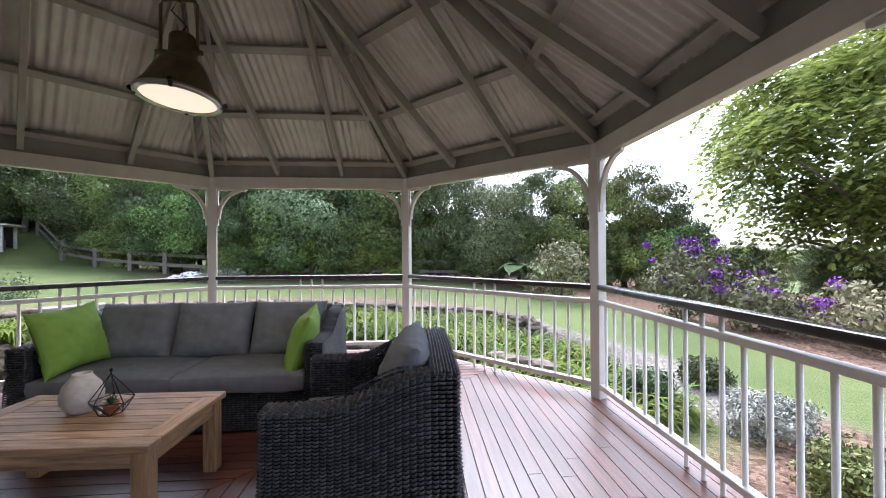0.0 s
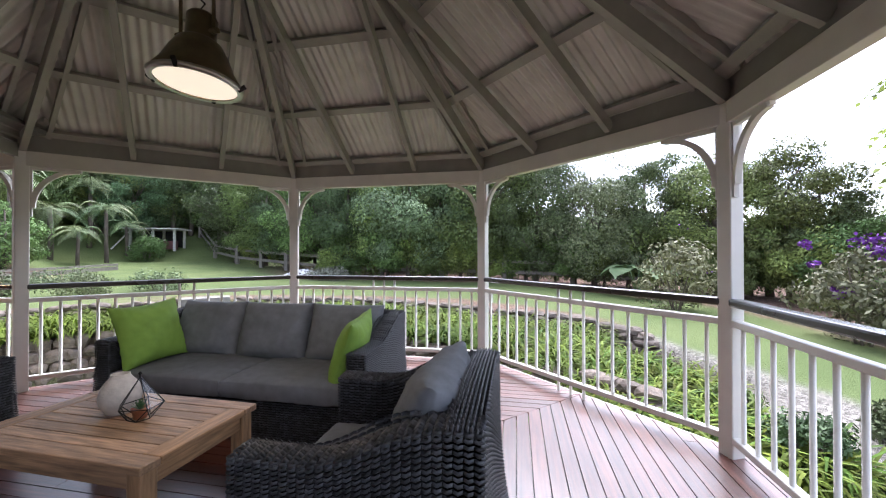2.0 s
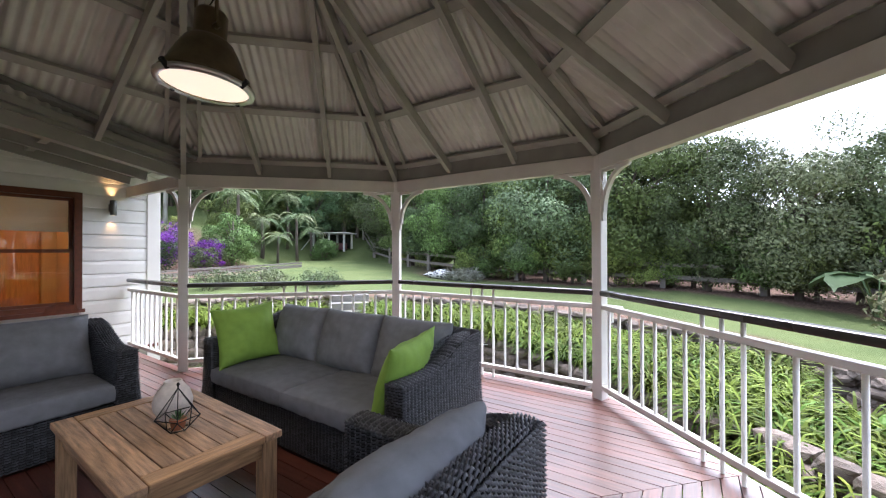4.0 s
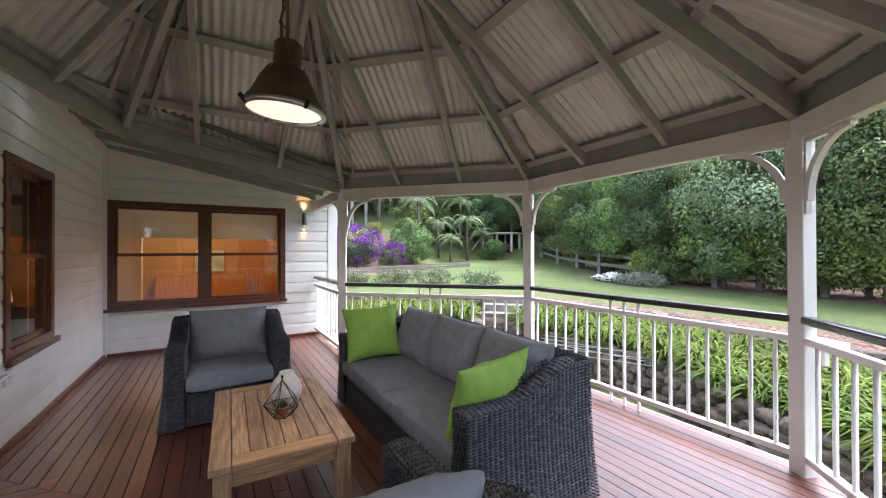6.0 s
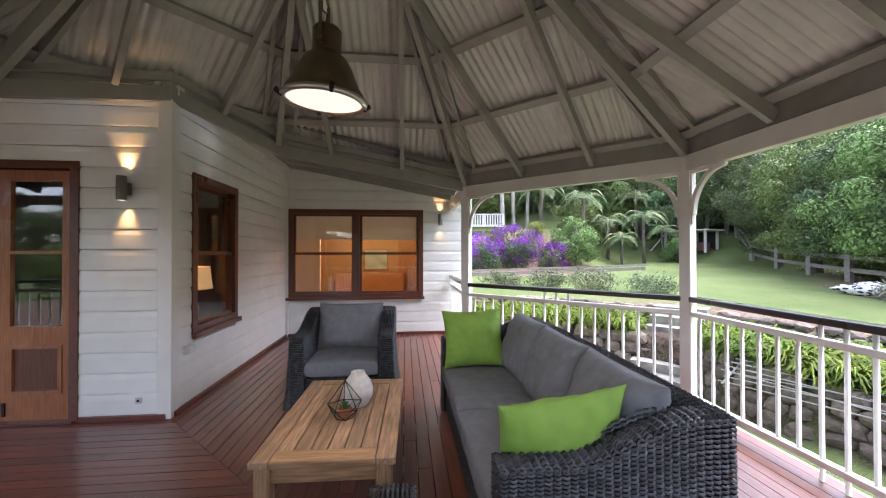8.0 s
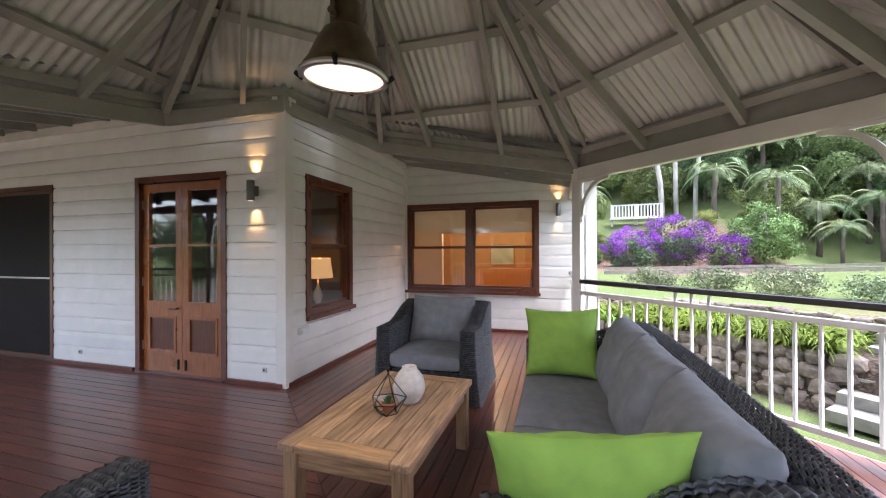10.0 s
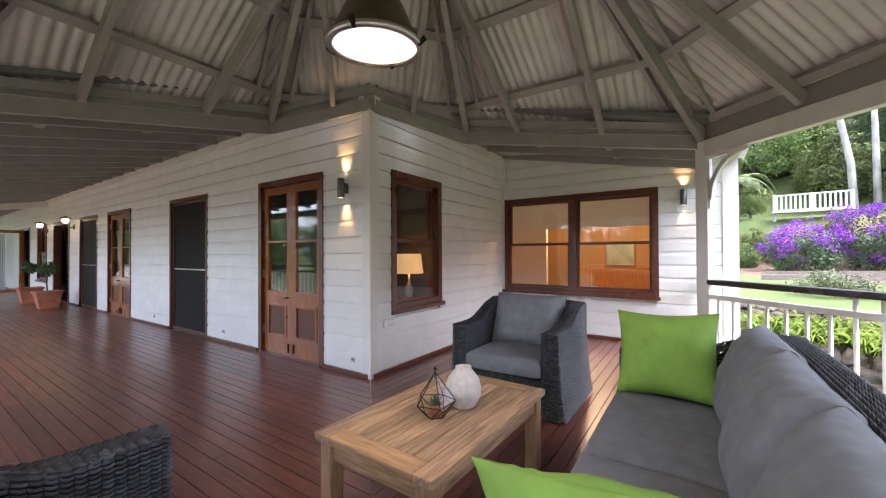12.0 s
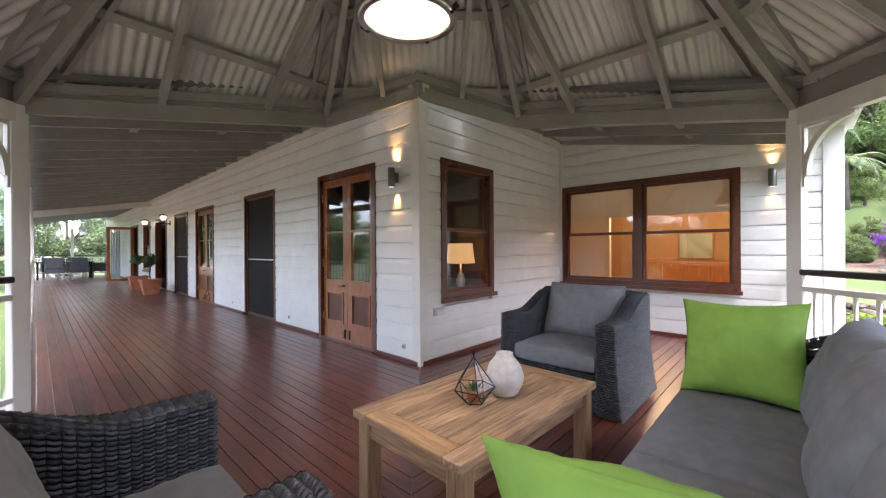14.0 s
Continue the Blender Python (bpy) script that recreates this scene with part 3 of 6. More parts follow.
def house_limit(k, along):
    """How far out roof side k reaches at a place along it, where the house cuts the pavilion off."""
    if k in (0, 1, 2, 3, 4):
        return 3.12
    a = radians(135 - 45 * k)
    out, side = Vector((math.cos(a), math.sin(a))), Vector((math.sin(a), -math.cos(a)))
    lines = [(octo(0, 2.93).xy, Vector(RING7)), (Vector(RING7), Vector((WX, WY))), (Vector((WX, WY)), Vector(RING6)), (Vector(RING6), octo(5, 2.93).xy)]
    far = 3.12
    c = Vector((CX, CY)) + side * along
    for p, q in lines:
        e = q - p
        den = out.x * e.y - out.y * e.x
        if abs(den) < 1e-6:
            continue
        w = p - c
        t = (w.x * e.y - w.y * e.x) / den
        s = (w.x * out.y - w.y * out.x) / den
        if t > 0 and -0.02 <= s <= 1.02:
            far = min(far, t)
    return far


for k in range(8):
    # common and jack rafters
    for along in (-0.40, 0.40):
        lim = house_limit(k, along)
        part("rafter", beam(bmesh.new(), on_roof(k, along, abs(along) / T8 + 0.05, 0.095), on_roof(k, along, min(lim, 3.0) if k > 4 else 2.955, 0.095), 0.045, 0.095), GREY, roof)
    # hip rafter with a thinner one on each side
    if k < 6:
        end = octo(k, 2.965, roof_z(2.965))
    else:
        end = Vector((*(RING7 if k == 7 else RING6), roof_z(2.43)))
    part("hip_rafter", beam(bmesh.new(), APEX + UP * 0.10, end + UP * 0.10, 0.05, 0.125), GREY, roof)
    rel = (end - APEX)
    side = Vector((-rel.y, rel.x, 0)).normalized()
    for s in (-1, 1):
        part("hip_batten", beam(bmesh.new(), APEX + rel * 0.12 + side * s * 0.05 + UP * 0.15, end + side * s * 0.16 + UP * 0.13 - rel * 0.03, 0.035, 0.06), GREY, roof)
    # battens across the rafters
    for half in (2.88, 2.26, 1.62, 0.98):
        spans, run = [], None
        n = 60
        for i in range(n + 1):
            al = (-1 + 2 * i / n) * half * T8
            ok = house_limit(k, al) >= half - 0.02
            if ok and run is None:
                run = al
            if run is not None and (not ok or i == n):
                spans.append((run, al))
                run = None
        for a0, a1 in spans:
            if a1 - a0 > 0.1:
                a = radians(135 - 45 * k)
                nrm = Vector((math.cos(a) * SLOPE, math.sin(a) * SLOPE, 1)).normalized()
                part("batten", beam(bmesh.new(), on_roof(k, a0, half, 0.145), on_roof(k, a1, half, 0.145), 0.075, 0.042, up=nrm), GREY, roof)
    # corrugated sheet
    verts, faces = [], []
    w0 = 3.12 * T8
    n = int(2 * w0 / 0.0127)
    for i in range(n + 1):
        al = -w0 + 2 * w0 * i / n
        top = abs(al) / T8
        top = max(0.0, top - 0.03)
        low = max(top, house_limit(k, al) + 0.03)
        lift = 0.165 + 0.0145 * math.sin(2 * math.pi * al / 0.076)
        verts += [tuple(on_roof(k, al, low, lift)), tuple(on_roof(k, al, top, lift))]
        if i:
            faces.append((2 * i - 2, 2 * i, 2 * i + 1, 2 * i - 1))
    me = bpy.data.meshes.new("iron_sheet")
    me.from_pydata(verts, [], faces)
    part("iron_sheet", me, IRON, roof, "grey painted corrugated iron", True)
for k in range(8):
    end = octo(k, 3.1, roof_z(3.1)) if k < 6 else Vector((*(RING7 if k == 7 else RING6), roof_z(2.43)))
    part("ridge_cap", beam(bmesh.new(), APEX + UP * 0.215, end + UP * 0.215, 0.22, 0.012), IRON, roof)
part("hub", lathe(bmesh.new(), [(0, -0.2), (0.09, -0.2), (0.11, -0.12), (0.11, 0.12), (0, 0.16)], APEX, 8), GREY, roof)
# fascia board between beam and iron
bm = bmesh.new()
for k in range(5):
    beam(bm, octo(k, 2.955, 2.403), octo(k + 1, 2.955, 2.403), 0.025, 0.15)
tagged(part("trim_fascia", bm, GREY), "grey painted board between the beam and the iron", "trim", kind="structure")

# sloping verandah ceilings
bm = bmesh.new()
ZC0, ZC1 = ceiling_z(0), ceiling_z(2.80)
hexa(bm, [(AX - 0.02, WY, ZC0), (-3.5, WY, ZC0), (-4.0, WY + 2.80, ZC1), (AX - 0.02, WY + 2.80, ZC1), (AX - 0.02, WY, ZC0 + 0.04), (-3.5, WY, ZC0 + 0.04), (-4.0, WY + 2.8, ZC1 + 0.04), (AX - 0.02, WY + 2.8, ZC1 + 0.04)])
tagged(part("ceiling_short", bm, LINING), "grey sloping lining over the short verandah", "ceiling", kind="structure")
bm = bmesh.new()
hexa(bm, [(WX, -12.2, ZC0), (WX + 2.80, -12.2, ZC1), (WX + 2.80, -0.72, ZC1), (WX, -0.2, ZC0), (WX, -12.2, ZC0 + 0.04), (WX + 2.8, -12.2, ZC1 + 0.04), (WX + 2.8, -0.72, ZC1 + 0.04), (WX, -0.2, ZC0 + 0.04)])
hexa(bm, [(WX, -20.4, ZC0 - 0.12), (WX + 2.80, -20.4, ZC1 - 0.05), (WX + 2.80, -12.3, ZC1 - 0.05), (WX, -12.3, ZC0 - 0.12), (WX, -20.4, ZC0), (WX + 2.8, -20.4, ZC1), (WX + 2.8, -12.3, ZC1), (WX, -12.3, ZC0)])
tagged(part("ceiling_long", bm, LINING), "grey sloping lining over the long verandah", "ceiling", kind="structure")
vr = thing("verandah_rafters", "grey painted rafters and noggings under the sloping verandah ceilings", "rafters", kind="structure")
for i in range(19):
    y = -1.05 - 0.61 * i
    part("rafter", beam(bmesh.new(), (WX + 0.14, y, ceiling_z(0.14)), (EX, y, ceiling_z(EX - WX)), 0.045, 0.13), GREY, vr)
    for x in (WX + 0.95, WX + 1.85):
        if i % 2:
            part("nogging", beam(bmesh.new(), (x, y, ceiling_z(x - WX)), (x, y - 0.61, ceiling_z(x - WX)), 0.07, 0.045), GREY, vr)
for x in (-4.30, -4.72, -5.25, -5.80):
    part("rafter", beam(bmesh.new(), (x, WY, ZC0), (x, corner[0].y, ceiling_z(corner[0].y - WY)), 0.045, 0.11), GREY, vr)
for y in (WY + 0.9, WY + 1.8):
    part("nogging", beam(bmesh.new(), (-5.8, y, ceiling_z(y - WY)), (-4.3, y, ceiling_z(y - WY)), 0.07, 0.045), GREY, vr)
tagged(part("bulkhead", beam(bmesh.new(), (WX, -12.25, ZC0 + 0.02), (EX, -12.25, ZC1 + 0.02), 0.1, 0.3), CREAM), "cream painted beam across the long verandah ceiling", "beam", kind="structure")
tagged(part("trim_soffit", S2.box(S1.box(bmesh.new(), 0.04, 3.1, -0.02, 0.06, ZC0 - 0.10, ZC0 + 0.03), 0.06, 24, -0.02, 0.06, ZC0 - 0.10, ZC0 + 0.03), GREY), "grey painted board between wall and verandah ceiling", "trim", kind="structure")
tagged(part("trim_cornice", S2.box(S1.box(bmesh.new(), 0.02, 3.1, 0.012, 0.05, ZC0 - 0.19, ZC0 - 0.10), 0.06, 24, 0.012, 0.05, ZC0 - 0.19, ZC0 - 0.10), CREAM), "cream painted strip at the top of the walls", "trim", kind="structure")

# roofs over the verandahs and the house, unseen from below, keep the sky out
bm = bmesh.new()
hexa(bm, [(WX, -24, 3.03), (EX + 0.3, -24, 2.48), (EX + 0.3, -0.75, 2.48), (WX, -0.2, 3.03), (WX, -24, 3.08), (EX + 0.3, -24, 2.53), (EX + 0.3, -0.75, 2.53), (WX, -0.2, 3.08)])
box(bm, -5.96, WX - 0.003, -24, -1.003, 3.03, 3.08)
hexa(bm, [(AX - 7.2, -24, 3.06), (-5.97, -24, 3.06), (-5.97, 3.9, 2.95), (AX - 7.2, 3.9, 2.95), (AX - 7.2, -24, 3.12), (-5.97, -24, 3.12), (-5.97, 3.9, 3.05), (AX - 7.2, 3.9, 3.05)])
hexa(bm, [(-5.965, -1, 3.03), (WX - 0.2, -1, 3.03), (-3.65, 1.15, 2.93), (-5.965, 3.4, 2.5), (-5.965, -1, 3.09), (WX - 0.2, -1, 3.09), (-3.65, 1.15, 2.98), (-5.965, 3.4, 2.56)])
hexa(bm, [(-5.96, 0.6, 3.0), (-3.75, 1.1, 2.90), (-4.15, 3.4, 2.52), (-5.96, 3.4, 2.52), (-5.96, 0.6, 3.05), (-3.75, 1.1, 2.95), (-4.15, 3.4, 2.57), (-5.96, 3.4, 2.57)])
hexa(bm, [(-5.96, -1.0, 3.02), (WX + 0.03, -1.0, 3.02), (WX + 0.03, WY + 0.03, 3.02), (-5.96, WY + 0.03, 3.02), (-5.96, -1, 3.06), (WX + 0.03, -1, 3.06), (WX + 0.03, WY + 0.03, 3.06), (-5.96, WY + 0.03, 3.06)])
hexa(bm, [(-6.0, 3.3, 2.50), (-3.95, 3.3, 2.50), (-3.95, 3.75, 2.40), (-6.0, 3.75, 2.40), (-6.0, 3.3, 2.54), (-3.95, 3.3, 2.54), (-3.95, 3.75, 2.44), (-6.0, 3.75, 2.44)])
tagged(part("house_roof", bm, IRON), "plain iron roof over the house and verandahs", "roof", kind="structure")


# pendant lamp, wall lamps
pl = thing("pendant_lamp", "large aged bronze industrial pendant lamp, lit", "lamp", at=(-1.192, 2.146, 2.106))
TILT = Euler((radians(-3), radians(3), 0)).to_matrix()
part("shade", lathe(bmesh.new(), [(0.195, 0.0), (0.205, 0.012), (0.198, 0.035), (0.17, 0.075), (0.135, 0.15), (0.105, 0.20), (0.085, 0.215), (0.072, 0.225), (0.072, 0.33), (0.06, 0.345), (0, 0.345)], n=40, m=TILT), BRASS, pl, "aged bronze bell shade", True)
part("rim", lathe(bmesh.new(), [(0.186, -0.004), (0.212, -0.006), (0.216, 0.012), (0.205, 0.02)], n=40, m=TILT), STEEL, pl, "dull steel rim ring", True)
part("lens", lathe(bmesh.new(), [(0.0, -0.006), (0.10, -0.005), (0.188, 0.004)], n=40, m=TILT), BULB, pl, "glowing round glass lens", True)
for i in range(4):
    a = radians(20 + 90 * i)
    bm = bmesh.new()
    tube(bm, [TILT @ Vector((math.cos(a) * 0.20, math.sin(a) * 0.20, -0.004)), TILT @ Vector((math.cos(a) * 0.235, math.sin(a) * 0.235, 0.02))], 0.012, 8)
    part("clip", bm, BLACK, pl, "black rim clip")
bm = bmesh.new()
for s in (-1, 1):
    tube(bm, [(0.095 * s, 0, 0.235), (0.1 * s, 0, 0.26), (0.1 * s, 0, 0.50), (0.085 * s, 0, 0.525), (0, 0, 0.53)], 0.009, 8)
    tube(bm, [(0.06 * s, 0, 0.25), (0.125 * s, 0, 0.25)], 0.014, 8)
part("yoke", bm, BRASS, pl, "bronze carrying yoke")
bm = bmesh.new()
tube(bm, [(0, 0, 0.52), (0.01, 0, 0.6), (-0.01, -0.01, 0.9), (-0.03, -0.03, 1.2), (CX + 1.192, CY - 2.146, APEX.z - 0.2 - 2.106)], 0.012, 6)
part("chain", bm, BLACK, pl, "dark hanging chain and cable")
bm = bmesh.new()
tube(bm, [(0.0, 0, 0.345), (0.03, 0.02, 0.40), (-0.03, -0.02, 0.46), (0.01, 0.0, 0.55)], 0.005, 6)
part("cable", bm, BLACK, pl)
pl.scale = (0.93, 0.93, 1.0)
pendant = lamp("pendant_bulb", (-1.192, 2.146, 2.085), 9.0, (1.0, 0.84, 0.62), 0.16, aim=(-1.192, 2.146, 0), cone=172)
pendant.data.spot_blend = 0.3


def sconce(place, n, watts):
    s = thing("wall_lamp", "brushed steel up and down cylinder wall lamp, lit", "lamp", "cylinder wall lamps", at=place)
    part("cylinder", lathe(bmesh.new(), [(0.0, -0.095), (0.033, -0.1), (0.036, -0.09), (0.036, 0.09), (0.033, 0.1), (0, 0.095)], (n[0] * 0.075, n[1] * 0.075, 0), 20), DULL, s, "", True)
    part("plate", B(-0.03 if n[1] else 0.0, 0.03 if n[1] else 0.045, -0.03 if n[0] else 0.0, 0.03 if n[0] else 0.045, -0.05, 0.05, bevel=0.004), DULL, s)
    for z in (-0.0975, 0.0975):
        part("lens", lathe(bmesh.new(), [(0.0, z + math.copysign(0.006, z)), (0.028, z + math.copysign(0.004, z))], (n[0] * 0.075, n[1] * 0.075, 0), 16), BULB, s, "glowing lens")
    x, y, z = place[0] + n[0] * 0.042, place[1] + n[1] * 0.042, place[2]
    lamp("wall_lamp_up", (x, y, z + 0.112), watts, (1.0, 0.55, 0.20), 0.02, aim=(x - n[0] * 0.10, y - n[1] * 0.10, z + 1), cone=62)
    lamp("wall_lamp_down", (x, y, z - 0.112), watts * 0.6, (1.0, 0.55, 0.20), 0.02, aim=(x - n[0] * 0.10, y - n[1] * 0.10, z - 1), cone=62)


sconce((WX + 0.012, 0.222, 1.923), (1, 0), 3.0)
sconce((AX + 0.012, 3.12, 1.95), (1, 0), 1.7)

for y in (-9.66, -12.3):
    s = thing("wall_lantern", "bronze wall lantern with a lit glass globe", "lamp", "wall lanterns", at=(WX + 0.012, y, 2.05))
    bm = bmesh.new()
    tube(bm, [(0, 0, -0.1), (0.06, 0, -0.12), (0.13, 0, -0.09), (0.16, 0, -0.02)], 0.012, 8)
    part("arm", bm, BRASS, s)
    part("plate", B(0, 0.02, -0.04, 0.04, -0.17, -0.04, bevel=0.004), BRASS, s)
    part("globe", lathe(bmesh.new(), [(0, -0.03), (0.05, -0.02), (0.075, 0.05), (0.06, 0.12), (0, 0.14)], (0.16, 0, 0), 16), BULB, s, "glowing glass globe", True)
    part("cap", lathe(bmesh.new(), [(0.11, 0.10), (0.105, 0.12), (0.03, 0.15), (0, 0.16)], (0.16, 0, 0), 16), BRASS, s, "", True)
    lamp("lantern_bulb", (WX + 0.3, y, 2.05), 0.35, (1.0, 0.72, 0.4), 0.05)

# switches and sockets on the walls
d = thing("power_outlet", "white weatherproof double power outlet on the boards", "outlet", at=(-3.01, WY + 0.012, 0.517))
part("body", B(-0.075, 0.075, 0, 0.035, -0.035, 0.035, bevel=0.006), PLASTIC, d)
part("cover", B(-0.06, 0.06, 0.036, 0.05, -0.028, 0.02, bevel=0.005), PLASTIC, d)
for y, z in ((0.317, 0.163), (-2.3, 0.16), (-4.7, 0.16)):
    d = thing("wall_tap_plate", "small grey metal vent plate low on the boards", "plate", at=(WX + 0.012, y, z))
    part("plate", B(0, 0.012, -0.025, 0.025, -0.025, 0.025, bevel=0.003), STEEL, d)
    part("hole", lathe(bmesh.new(), [(0, 0), (0.012, 0)], (0, 0, 0), 10, Matrix.Rotation(radians(90), 3, "Y")), BLACK, d).location.x = 0.014


# woven furniture
def weave(verts, faces, surf, width, height, su=0.031, sv=0.0165, bulge=0.0085):
    """Lays strands over and under across surf(u, v) -> points, normals, both in 0..1."""
    rows, cols = max(1, round(height / sv)), max(1, round(width / su))
    us, vs = [], []
    for j in range(rows):
        off = 0.5 * ((j // 3) % 2) if width < 0.3 else 0.06 * (j % 2)
        for i in range(-1, cols + 1):
            u0, u1 = (i + off) / cols, (i + 1 + off) / cols
            u0, u1 = max(0.0, u0), min(1.0, u1)
            if u1 - u0 > 0.2 / cols:
                us.append((u0, u1)), vs.append((j / rows, (j + 1) / rows))
    us, vs = np.array(us), np.array(vs)
    start = len(verts)
    pts = []
    for a, ha in ((0.03, -1.1), (0.5, 1.0), (0.97, -1.1)):
        for b, hb in ((0.16, -0.55), (0.5, 0.5), (0.84, -0.55)):
            u = us[:, 0] + (us[:, 1] - us[:, 0]) * a
            v = vs[:, 0] + (vs[:, 1] - vs[:, 0]) * b
            p, n = surf(u, v)
            pts.append(p + n * (bulge * (ha * 0.6 + hb))[..., None] if isinstance(ha, np.ndarray) else p + n * bulge * (ha * 0.6 + hb))
    pts = np.stack(pts, 1)
    verts.extend(map(tuple, pts.reshape(-1, 3)))
    for k in range(len(us)):
        s = start + 9 * k
        faces.extend([(s, s + 3, s + 4, s + 1), (s + 1, s + 4, s + 5, s + 2), (s + 3, s + 6, s + 7, s + 4), (s + 4, s + 7, s + 8, s + 5)])


def woven(name, patches, core, parent):
    """One part: strands joined with the dark core behind them, near-black for the shade in the gaps."""
    verts, faces = [], []
    for surf, w, h in patches:
        weave(verts, faces, surf, w, h)
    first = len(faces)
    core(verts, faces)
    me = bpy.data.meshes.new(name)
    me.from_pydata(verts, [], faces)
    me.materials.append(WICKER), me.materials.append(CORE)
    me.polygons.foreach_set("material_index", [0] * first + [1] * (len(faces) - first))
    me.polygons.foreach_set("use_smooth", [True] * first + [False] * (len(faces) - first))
    return part(name, me, WICKER, parent)


def block(verts, faces, b):
    x0, x1, y0, y1, z0, z1 = b
    s = len(verts)
    verts.extend([(x0, y0, z0), (x1, y0, z0), (x1, y1, z0), (x0, y1, z0), (x0, y0, z1), (x1, y0, z1), (x1, y1, z1), (x0, y1, z1)])
    faces.extend([tuple(s + i for i in f) for f in ((0, 3, 2, 1), (4, 5, 6, 7), (0, 1, 5, 4), (1, 2, 6, 5), (2, 3, 7, 6), (3, 0, 4, 7))])


ARM, BACK = 0.135, 0.13
FRONT_H, BACK_H = 0.645, 0.79


def arm_top(t):
    """Height of the arm along its depth, from front to back: low, then sweeping up."""
    s = np.clip((t - 0.30) / 0.58, 0, 1)
    return FRONT_H + (BACK_H - FRONT_H) * s * s * (3 - 2 * s)


def vec(x, y, z):
    return np.stack(np.broadcast_arrays(np.asarray(x, float), np.asarray(y, float), np.asarray(z, float)), -1)


def wicker_seat(name, label, category, w, d, seats, backs, place, turn):
    ob = thing(name, label, category, at=place, turn=turn)
    y0, y1 = -d / 2, d / 2

    def flare(z):
        return 0.05 * np.clip(1 - z / 0.62, 0, 1) ** 2

    for s in (-1, 1):
        def outer(u, v, s=s):
            z = 0.015 + (arm_top(u) - 0.015) * v
            o = vec(s * 1.0, 0, 0) + u[..., None] * 0
            return vec(s * (w / 2 + flare(z)), y0 + d * u + 0.05 * (u - 0.5) * flare(z) * 8, z), o

        def inner(u, v, s=s):
            z = 0.28 + (arm_top(u) - 0.28) * v
            return vec(s * (w / 2 - ARM), y0 + (d - BACK) * u, z), vec(-s, 0, 0) + u[..., None] * 0

        def top(u, v, s=s):
            # rounded over both long edges
            a = (v - 0.5) * 2
            z = arm_top(u) - 0.022 * np.abs(a) ** 3 + 0.004
            n = vec(0.5 * s * a ** 3, 0, 1) + u[..., None] * 0
            return vec(s * (w / 2 - ARM / 2 + a * ARM / 2), y0 + d * u, z), n / np.linalg.norm(n, axis=-1, keepdims=True)

        def front(u, v, s=s):
            z = 0.015 + (FRONT_H - 0.015) * v
            a = u - 0.5
            return vec(s * (w / 2 - ARM / 2) + a * ARM + s * (u if s > 0 else 1 - u) * flare(z), y0 - 0.02 * flare(z) * 4 + 0.012 * (2 * a) ** 4, z), vec(0, -1, 0) + u[..., None] * 0

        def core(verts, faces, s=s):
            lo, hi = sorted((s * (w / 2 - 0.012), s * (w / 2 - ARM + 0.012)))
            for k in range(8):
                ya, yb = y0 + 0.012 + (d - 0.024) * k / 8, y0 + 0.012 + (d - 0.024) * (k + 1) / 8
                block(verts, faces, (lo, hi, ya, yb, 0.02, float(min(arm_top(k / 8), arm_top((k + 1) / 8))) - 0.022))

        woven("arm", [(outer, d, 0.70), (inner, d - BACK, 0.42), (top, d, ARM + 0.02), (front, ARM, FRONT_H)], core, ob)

    xa, xb = -(w / 2 - ARM), w / 2 - ARM
    hump = lambda u: BACK_H + 0.02 * np.sin(np.pi * u)  # noqa: E731

    def b_out(u, v):
        z = 0.015 + (hump(u) - 0.015) * v
        return vec(-w / 2 + w * u, y1 + flare(z), z), vec(0, 1, 0) + u[..., None] * 0

    def b_in(u, v):
        z = 0.35 + (hump(u) - 0.35) * v
        return vec(xa + (xb - xa) * u, y1 - BACK + 0 * z, z), vec(0, -1, 0) + u[..., None] * 0

    def b_top(u, v):
        a = (v - 0.5) * 2
        n = vec(0, 0.5 * a ** 3, 1) + u[..., None] * 0
        return vec(-w / 2 + w * u, y1 - BACK / 2 + a * BACK / 2, hump(u) - 0.022 * np.abs(a) ** 3 + 0.008), n / np.linalg.norm(n, axis=-1, keepdims=True)

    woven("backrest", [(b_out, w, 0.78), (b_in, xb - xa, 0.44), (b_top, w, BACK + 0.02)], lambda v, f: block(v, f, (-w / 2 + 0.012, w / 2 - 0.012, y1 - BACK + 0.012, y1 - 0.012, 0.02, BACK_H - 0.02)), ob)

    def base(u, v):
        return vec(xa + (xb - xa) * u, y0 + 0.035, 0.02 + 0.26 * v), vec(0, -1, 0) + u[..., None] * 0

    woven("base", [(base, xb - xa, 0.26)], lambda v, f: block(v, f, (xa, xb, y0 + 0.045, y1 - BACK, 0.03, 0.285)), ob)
    for x, y in itertools.product((-w / 2 + 0.05, w / 2 - 0.05), (y0 + 0.06, y1 - 0.06)):
        part("foot", lathe(bmesh.new(), [(0.0, 0.0), (0.02, 0.0), (0.02, 0.03), (0, 0.03)], (x, y, 0), 10), BLACK, ob)
    span = (xb - xa) / seats
    for k in range(seats):
        c = part("seat_cushion", pad(span - 0.012, d - BACK - 0.0, 0.10, 0.165, 7, 17 + k), CUSHION, ob, "dark grey seat cushion", True)
        w2, d2 = (span - 0.03) / 2, (d - BACK - 0.02) / 2
        part("piping", tube(bmesh.new(), [(-w2, d2, 0.05), (-w2, -d2 + 0.02, 0.05), (-w2 + 0.02, -d2, 0.05), (w2 - 0.02, -d2, 0.05), (w2, -d2 + 0.02, 0.05), (w2, d2, 0.05)], 0.004, 6), CUSHION, c, "stitched seam along the cushion edge")
